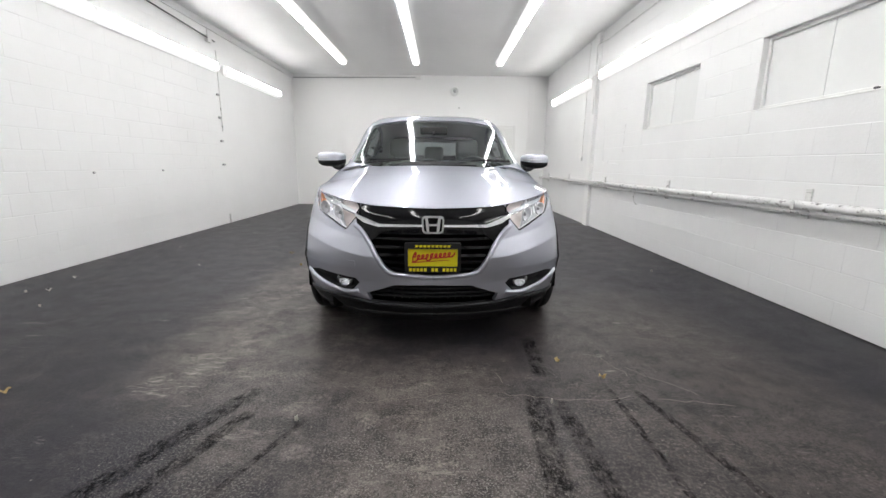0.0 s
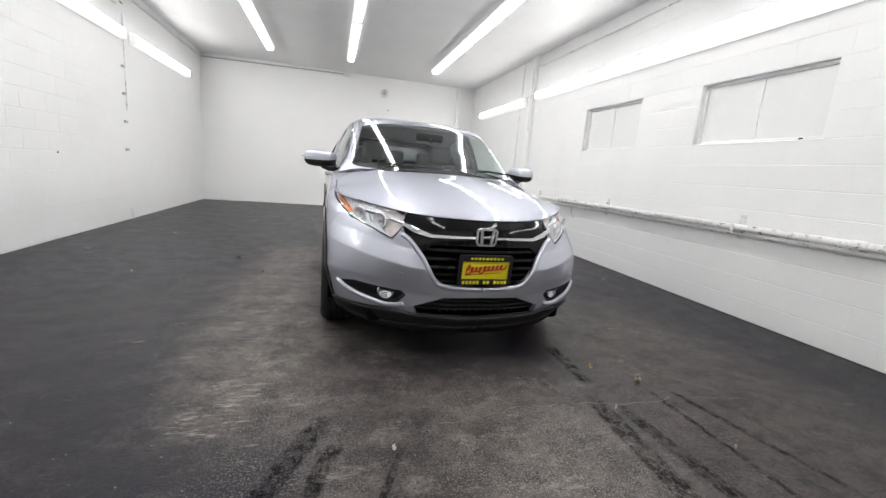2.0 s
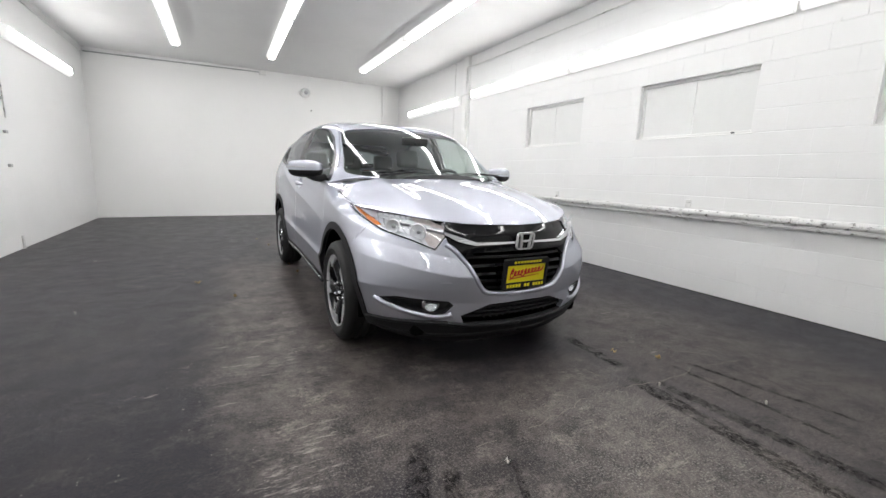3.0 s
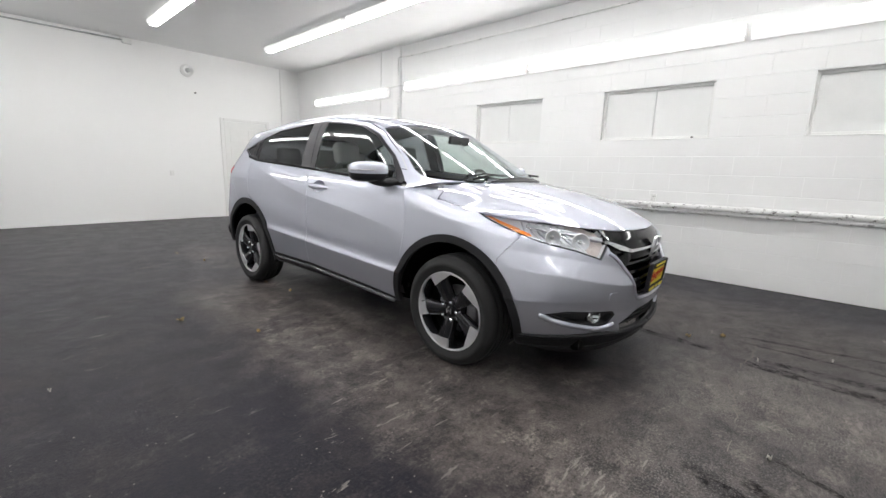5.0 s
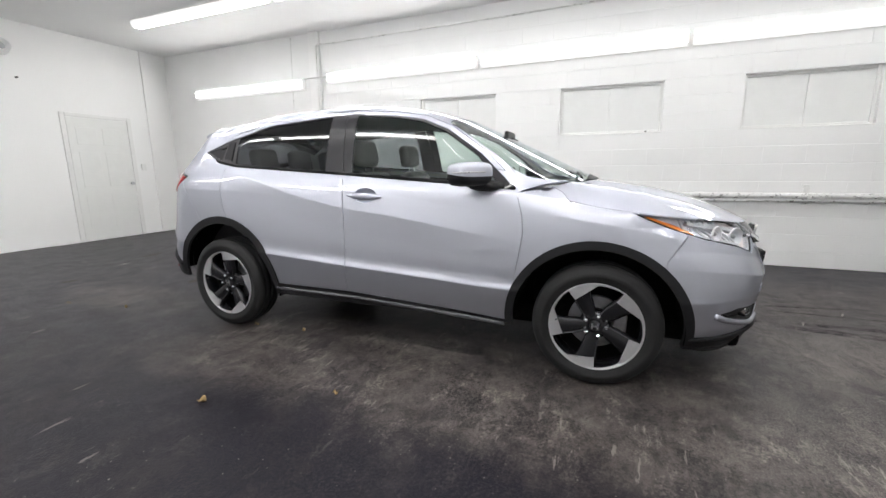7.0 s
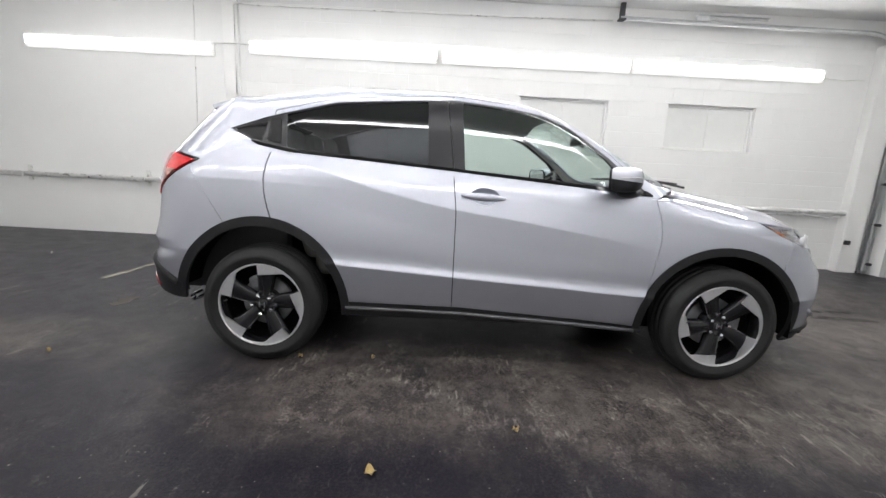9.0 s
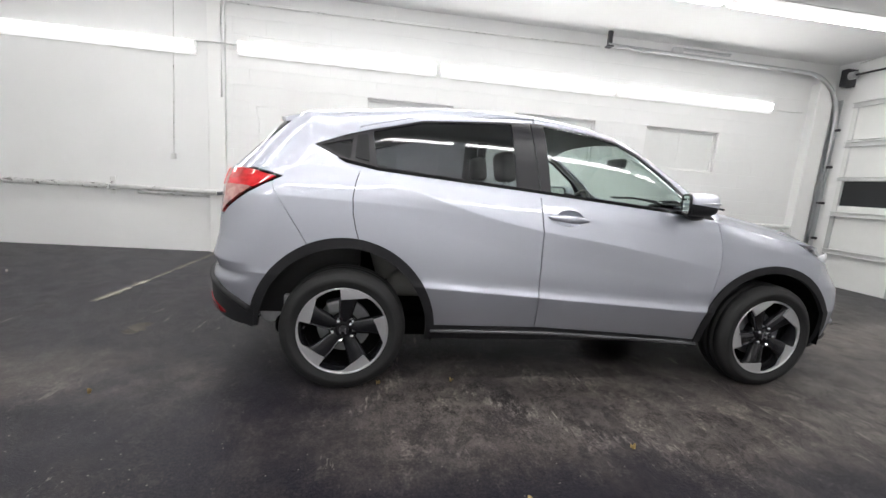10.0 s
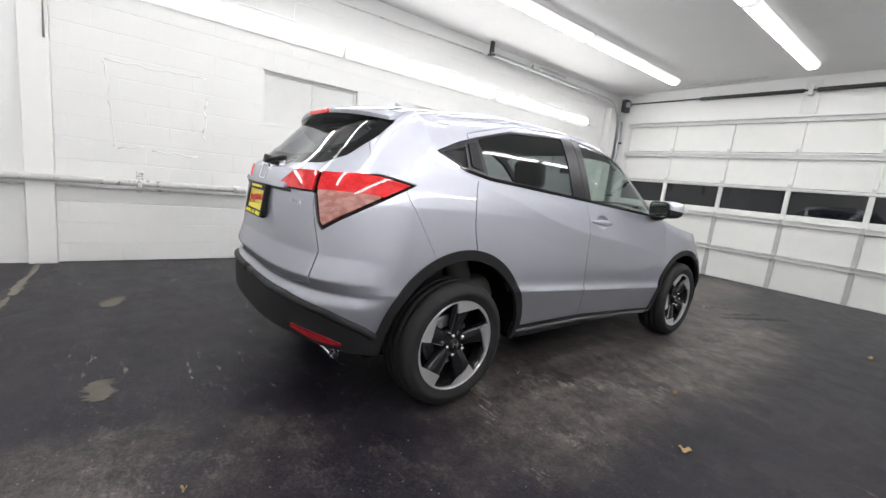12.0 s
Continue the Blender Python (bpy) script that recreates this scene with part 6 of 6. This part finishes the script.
# thin dark strip where the floor meets the east and north walls
SEAM = plain("dark_foot_strip", (0.03, 0.027, 0.025), 0.85, wear=0.5, scale=12, relief=0.002)
tagged(part("floor_seam", boxes(((XE - 0.016, YS, 0.0), (XE - 0.003, 7.82, 0.005)), ((-2.9, YN - 0.026, 0.0), (0.6, YN - 0.013, 0.005)), bevel=0.001), SEAM), "thin dark strip at the foot of the walls", "trim", kind="structure")

# ---- overhead door gear ----
gear = empty("door_track", "galvanised overhead door track on hangers", "door track")
tx = XE - 0.16
part("track", tube_path(bent([(tx, 2.85, 3.16), (tx, -0.62, 3.13), (tx - 0.02, -0.96, 2.72), (tx - 0.02, -0.96, 0.05)], 0.30, 10), 0.028, 8), GALV, gear)
part("hanger", boxes(((tx - 0.02, 2.80, 3.14), (tx + 0.02, 2.86, ZC)), ((tx - 0.05, 2.79, 3.13), (tx + 0.05, 2.87, 3.15)), bevel=0.003), DARK_STEEL, gear, "dark steel hanger")
part("track_angle", boxes(((tx + 0.03, 0.95, 3.215), (tx + 0.035, 1.85, 3.25)), ((tx + 0.0, 0.95, 3.245), (tx + 0.035, 1.85, 3.25)), bevel=0.001), GALV, gear)
part("track_bracket", boxes(((tx - 0.01, 1.72, 3.14), (tx + 0.03, 1.88, 3.24)), bevel=0.003), GALV, gear)
part("jamb_angle", boxes(((tx + 0.02, -1.0, 0.0), (tx + 0.03, -0.93, 2.8)), ((tx - 0.04, -1.0, 0.0), (tx + 0.03, -0.99, 2.8)), bevel=0.002), GALV, gear)
for k in range(5):
    part("roller", rods(((tx - 0.10, -0.97, 0.15 + k * 0.55), (tx + 0.0, -0.97, 0.15 + k * 0.55), 0.020)), DARK_STEEL, gear)
shaft = empty("torsion_shaft", "dark steel torsion spring shaft over the garage door", "door spring")
part("shaft", rods(((GX0, -0.93, 3.10), (tx - 0.05, -0.93, 3.12), 0.014)), DARK_STEEL, shaft)
part("spring", rods(((-1.9, -0.93, 3.105), (-0.42, -0.93, 3.108), 0.032), segments=20), DARK_STEEL, shaft)
part("spring", rods(((-0.26, -0.93, 3.108), (1.20, -0.93, 3.112), 0.030), segments=20), DARK_STEEL, shaft)
part("centre_bracket", boxes(((-0.44, YS, 2.78), (-0.24, YS + 0.02, 3.28)), ((-0.37, YS + 0.02, 3.04), (-0.31, -0.91, 3.18)), bevel=0.004), DOOR_WHITE, shaft, "white painted centre bracket")
part("end_bracket", boxes(((tx - 0.12, YS, 2.98), (tx - 0.02, -0.88, 3.22)), bevel=0.006), DARK_STEEL, shaft)
part("cable_drum", rods(((tx - 0.20, -0.93, 3.117), (tx - 0.12, -0.93, 3.118), 0.055), segments=24), GREY_PAINT, shaft)
tagged(part("corner_post", boxes(((XE - 0.14, -0.90, 0), (XE, -0.62, 3.02)), bevel=0.01), PAINT_PLASTER), "white painted boxed pipe chase in the corner", "pipe chase", kind="structure")
pipe_run("cable", "white cable along the ceiling to the door", [(XE - 0.4, -0.9, 3.26), (1.4, -0.75, 3.30), (0.2, -0.8, 3.325)], 0.010, PIPE, 8)
tagged(part("door_sensor", boxes(((XE - 0.19, -0.70, 0.40), (XE - 0.14, -0.64, 0.46)), bevel=0.006), DARK_STEEL), "small black door sensor by the garage door", "sensor")

# ---- north wall: personnel door, horn, switch, socket, conduit ----
pd = empty("door_1", "closed white panelled personnel door", "door", kind="structure", m=pose(1.09, YN, 0))
part("door_frame", boxes(((-0.07, -0.02, 0), (0, 0, 2.12)), ((0.93, -0.02, 0), (1.0, 0, 2.12)), ((0, -0.02, 2.06), (0.93, 0, 2.12)), bevel=0.005), PAINT_TRIM, pd)
leaf = part("door_leaf", boxes(((0.008, -0.010, 0.012), (0.922, 0, 2.052)), bevel=0.003), DOOR_WHITE, pd)
for x0, x1 in ((0.12, 0.42), (0.51, 0.81)):
    for z0, z1 in ((0.20, 0.78), (0.92, 1.50), (1.62, 1.90)):
        pb = boxes(((x0, -0.0155, z0), (x1, -0.0095, z1)), bevel=0.004)
        part("door_panel", pb, DOOR_WHITE, leaf)
part("door_knob", rods(((0.86, -0.01, 0.96), (0.86, -0.05, 0.96), 0.012), ((0.86, -0.045, 0.96), (0.86, -0.075, 0.96), 0.028)), GALV, leaf, "dull metal knob")
horn = empty("alarm_horn", "white round alarm horn on the end wall", "alarm", m=pose(0.46, YN, 2.95))
part("horn_plate", lathe([(0.001, -0.025), (0.105, -0.025), (0.118, -0.015), (0.12, 0.0)], 40), PAINT_TRIM, horn, smooth=True)
bell = lathe([(0.050, -0.025), (0.058, -0.06), (0.085, -0.105), (0.092, -0.11), (0.080, -0.10), (0.045, -0.06), (0.040, -0.05)], 36)
part("horn_bell", bell, PAINT_PANEL, horn, smooth=True)
part("horn_throat", lathe([(0.001, -0.075), (0.030, -0.07), (0.052, -0.055)], 28), GREY_PAINT, horn, "dark horn mouth", smooth=True)
tagged(part("light_switch", boxes(((2.17, YN - 0.03, 1.19), (2.25, YN, 1.31)), bevel=0.006), PAINT_TRIM), "white light switch beside the door", "switch")
tagged(part("wall_socket", boxes(((0.01, YN - 0.014, 0.885), (0.085, YN, 0.985)), bevel=0.005), PAINT_TRIM), "white wall socket on the end wall", "socket")
tagged(part("wall_hook", rods(((0.58, YN, 2.545), (0.58, YN - 0.05, 2.545), 0.012)), DARK_STEEL), "small dark hook on the end wall", "hook")
pipe_run("conduit", "grey conduit along the top of the end wall", [(XW + 0.05, YN - 0.03, 3.25), (-0.55, YN - 0.03, 3.285)], 0.013, GREY_PAINT, 8)
tagged(part("junction_box", boxes(((-0.56, YN - 0.07, 3.23), (-0.42, YN, 3.33)), bevel=0.008), PAINT_TRIM), "white junction box at the end wall", "junction box")
tagged(part("corner_chase", boxes(((2.40, YN - 0.03, 0), (2.52, YN, ZC)), bevel=0.004), PAINT_PLASTER), "white painted vertical board on the end wall", "board", kind="structure")
tagged(part("baseboard", boxes(((XW, YN - 0.012, 0), (1.02, YN, 0.05)), ((2.09, YN - 0.012, 0), (2.40, YN, 0.05)), bevel=0.003), PAINT_PLASTER), "low white strip at the foot of the wall", "baseboard", kind="structure")

# ---- west wall fittings ----
pipe_run("rail", "dark thin rail high on the block wall", [(XW + 0.05, 4.6, 3.19), (XW + 0.05, 7.72, 3.07)], 0.010, DARK_STEEL, 8)
tagged(part("junction_box", boxes(((XW, 7.50, 3.02), (XW + 0.06, 7.62, 3.12)), bevel=0.008), PAINT_TRIM), "white junction box on the block wall", "junction box")
pipe_run("conduit", "white conduit up to the ceiling", [(XW + 0.02, 7.56, 3.12), (XW + 0.02, 7.56, ZC)], 0.009, PIPE, 8)
pipe_run("conduit", "white conduit down the wall", [(XW + 0.012, 7.80, 2.95), (XW + 0.012, 7.80, 1.62)], 0.007, PIPE, 8)
for z in (2.23, 1.85, 1.455, 1.05):
    tagged(part("pipe_bracket", boxes(((XW, 7.70, z - 0.018), (XW + 0.03, 7.77, z + 0.018)), bevel=0.004), GREY_PAINT), "small grey bracket fixed to the block wall", "bracket")
for y, z in ((4.91, 0.961), (6.08, 0.97)):
    tagged(part("wall_plug", rods(((XW, y, z), (XW + 0.014, y, z), 0.014)), GREY_PAINT), "small grey plug in the block wall", "wall plug")
pipe_run("pipe_stub", "short white pipe stub at the floor", [(XW + 0.02, 7.78, 0.0), (XW + 0.02, 7.78, 0.17)], 0.016, PIPE, 10)
tagged(part("cornice", boxes(((XW, YS, ZC - 0.10), (XW + 0.03, YN, ZC)), bevel=0.004), PAINT_CEILING), "grey-white strip under the ceiling edge", "trim", kind="structure")

# ---- on the floor: filled joint, scuffs, dry leaves, chips ----
FILLER = plain("pale_joint_filler", (0.17, 0.158, 0.13), 0.7, wear=0.5, scale=14, relief=0.002)
SCUFF = plain("scraped_concrete", (0.085, 0.074, 0.060), 0.75, wear=0.5, scale=10, relief=0.002)
LEAF = plain("dry_leaf", (0.40, 0.29, 0.13), 0.7, wear=0.4, scale=90)
CHIP = plain("pale_paint_chip", (0.55, 0.53, 0.48), 0.7, wear=0.2, scale=60)


def ragged(x0, y0, x1, y1, width, seed, h=0.003):
    """A thin patch with an uneven outline along a line."""
    r = random.Random(seed)
    n = 14
    d = Vector((x1 - x0, y1 - y0, 0))
    side = Vector((-d.y, d.x, 0)).normalized()
    up, dn = [], []
    for k in range(n + 1):
        p = Vector((x0, y0, 0)) + d * (k / n)
        w = width * (0.25 + 0.75 * math.sin(math.pi * min(max(k / n, 0.04), 0.96)) ** 0.5)
        up.append(p + side * w * r.uniform(0.35, 1.0))
        dn.append(p - side * w * r.uniform(0.35, 1.0))
    return extrude_outline([(p.x, p.y) for p in up + dn[::-1]], -0.001, h, "z")


joint = empty("floor_joint", "pale filler in a broken floor joint", "floor joint")
for k, (x0, x1, w) in enumerate(((0.58, 1.02, 0.055), (1.06, 1.30, 0.05), (1.36, 1.72, 0.028), (1.78, 2.30, 0.045), (2.34, 2.84, 0.03))):
    part("filler_patch", ragged(x0, 8.04 - 0.02 * k, x1, 8.01 - 0.012 * k, w, k + 2), FILLER, joint)
for k, (x0, y0, x1, y1, w) in enumerate(((-0.10, 7.42, 0.12, 7.40, 0.085), (1.33, 7.43, 1.55, 7.36, 0.09), (-0.60, 8.7, -0.45, 8.68, 0.05), (0.6, 9.3, 0.9, 9.33, 0.05))):
    tagged(part("floor_scuff", ragged(x0, y0, x1, y1, w, 40 + k, 0.0015), SCUFF), "pale scraped patch on the dark floor", "scuff", "floor scuffs")


CRACK = plain("pale_crack", (0.17, 0.15, 0.135), 0.8, wear=0.4, scale=20)


def crack(pts, seed):
    r = random.Random(seed)
    line = []
    for (x0, y0), (x1, y1) in zip(pts, pts[1:]):
        n = max(3, int(math.hypot(x1 - x0, y1 - y0) / 0.05))
        line += [(x0 + (x1 - x0) * k / n + r.uniform(-0.012, 0.012), y0 + (y1 - y0) * k / n + r.uniform(-0.014, 0.014), 0.0) for k in range(n)]
    bm = tube_path(line, 0.0026, 5)
    bm.transform(Matrix.Diagonal((1, 1, 0.4, 1)))
    return tagged(part("floor_crack", bm, CRACK), "thin pale crack in the dark floor coating", "crack", "floor cracks")


crack([(-0.25, 1.95), (0.10, 2.02), (0.33, 2.05)], 1)
crack([(0.42, 2.04), (0.80, 1.98), (1.10, 2.02)], 2)
crack([(1.18, 2.0), (1.40, 1.97), (1.55, 1.93)], 3)
crack([(0.43, 2.26), (0.47, 2.08)], 4)
crack([(-0.55, 1.94), (-0.40, 1.93)], 5)
crack([(1.05, 2.42), (1.13, 2.25), (1.12, 2.18)], 6)
crack([(1.25, 2.75), (1.50, 2.70), (1.62, 2.62)], 7)
crack([(1.16, 2.30), (1.36, 2.08), (1.42, 2.02)], 8)


def dry_leaf(x, y, size, turn, mat=LEAF, name="leaf", label="small dry brown leaf on the floor", cat="leaf", group="fallen leaves"):
    bm = bmesh.new()
    spine = [Vector((size * (k / 6 - 0.5), 0, 0.004 + 0.010 * math.sin(k * 1.3 + turn))) for k in range(7)]
    w = [0.06, 0.28, 0.42, 0.38, 0.30, 0.16, 0.03]
    rows = [[bm.verts.new(p + Vector((0, s * size * w[k], 0.006 * abs(s) + 0.003 * math.sin(3 * k + turn)))) for s in (-1, 0, 1)] for k, p in enumerate(spine)]
    for a, b in zip(rows, rows[1:]):
        for i in range(2):
            bm.faces.new((a[i], a[i + 1], b[i + 1], b[i]))
    low = bmesh.ops.extrude_face_region(bm, geom=bm.faces[:])
    for v in low["geom"]:
        if isinstance(v, bmesh.types.BMVert):
            v.co.z -= 0.0012
    zmin = min(v.co.z for v in bm.verts)
    for v in bm.verts:
        v.co.z -= zmin
    bmesh.ops.recalc_face_normals(bm, faces=bm.faces)
    ob = tagged(part(name, bm, mat), label, cat, group)
    ob.matrix_basis = pose(x, y, 0.0, 0, 0, turn * 57)
    return ob


for x, y, sz, t in ((-1.693, 5.171, 0.055, 0.4), (-1.385, 4.579, 0.03, 1.9), (-0.782, 5.752, 0.03, 2.6), (-1.937, 2.007, 0.045, 1.0), (0.79, 2.379, 0.035, 2.2), (0.979, 2.192, 0.04, 0.2), (-0.88, 7.15, 0.022, 1.1), (-0.75, 5.33, 0.028, 0.7), (-1.0, 7.75, 0.03, 2.9)):
    dry_leaf(x, y, sz, t)
for x, y, sz, t in ((-3.325, 3.994, 0.045, 0.3), (-3.19, 3.59, 0.06, 1.0), (-3.35, 3.55, 0.04, 2.0), (-3.21, 5.424, 0.03, 0.6), (2.355, 4.423, 0.035, 1.4), (0.997, 1.595, 0.02, 0.2), (-0.489, 1.81, 0.03, 2.2), (-2.9, 3.2, 0.03, 1.7), (-2.455, 4.52, 0.02, 0.1), (0.65, 1.953, 0.018, 1.2), (-2.765, 6.56, 0.03, 0.4), (1.4, 9.3, 0.03, 1.2), (0.2, 9.0, 0.03, 2.0)):
    dry_leaf(x, y, sz * 0.7, t, CHIP, "paint_chip", "pale flake of paint or grit on the floor", "paint chip", "floor grit")

# ---- block courses ----
block_wall(wall_east, XE, -1, YS, 7.83, [(a - 0.015, b + 0.015, WZ0 - 0.03, WZ1) for a, b in WINDOWS], (-1.0, 7.0))
block_wall(wall_west, XW, 1, YS, 7.70, [], (2.0, 7.7))
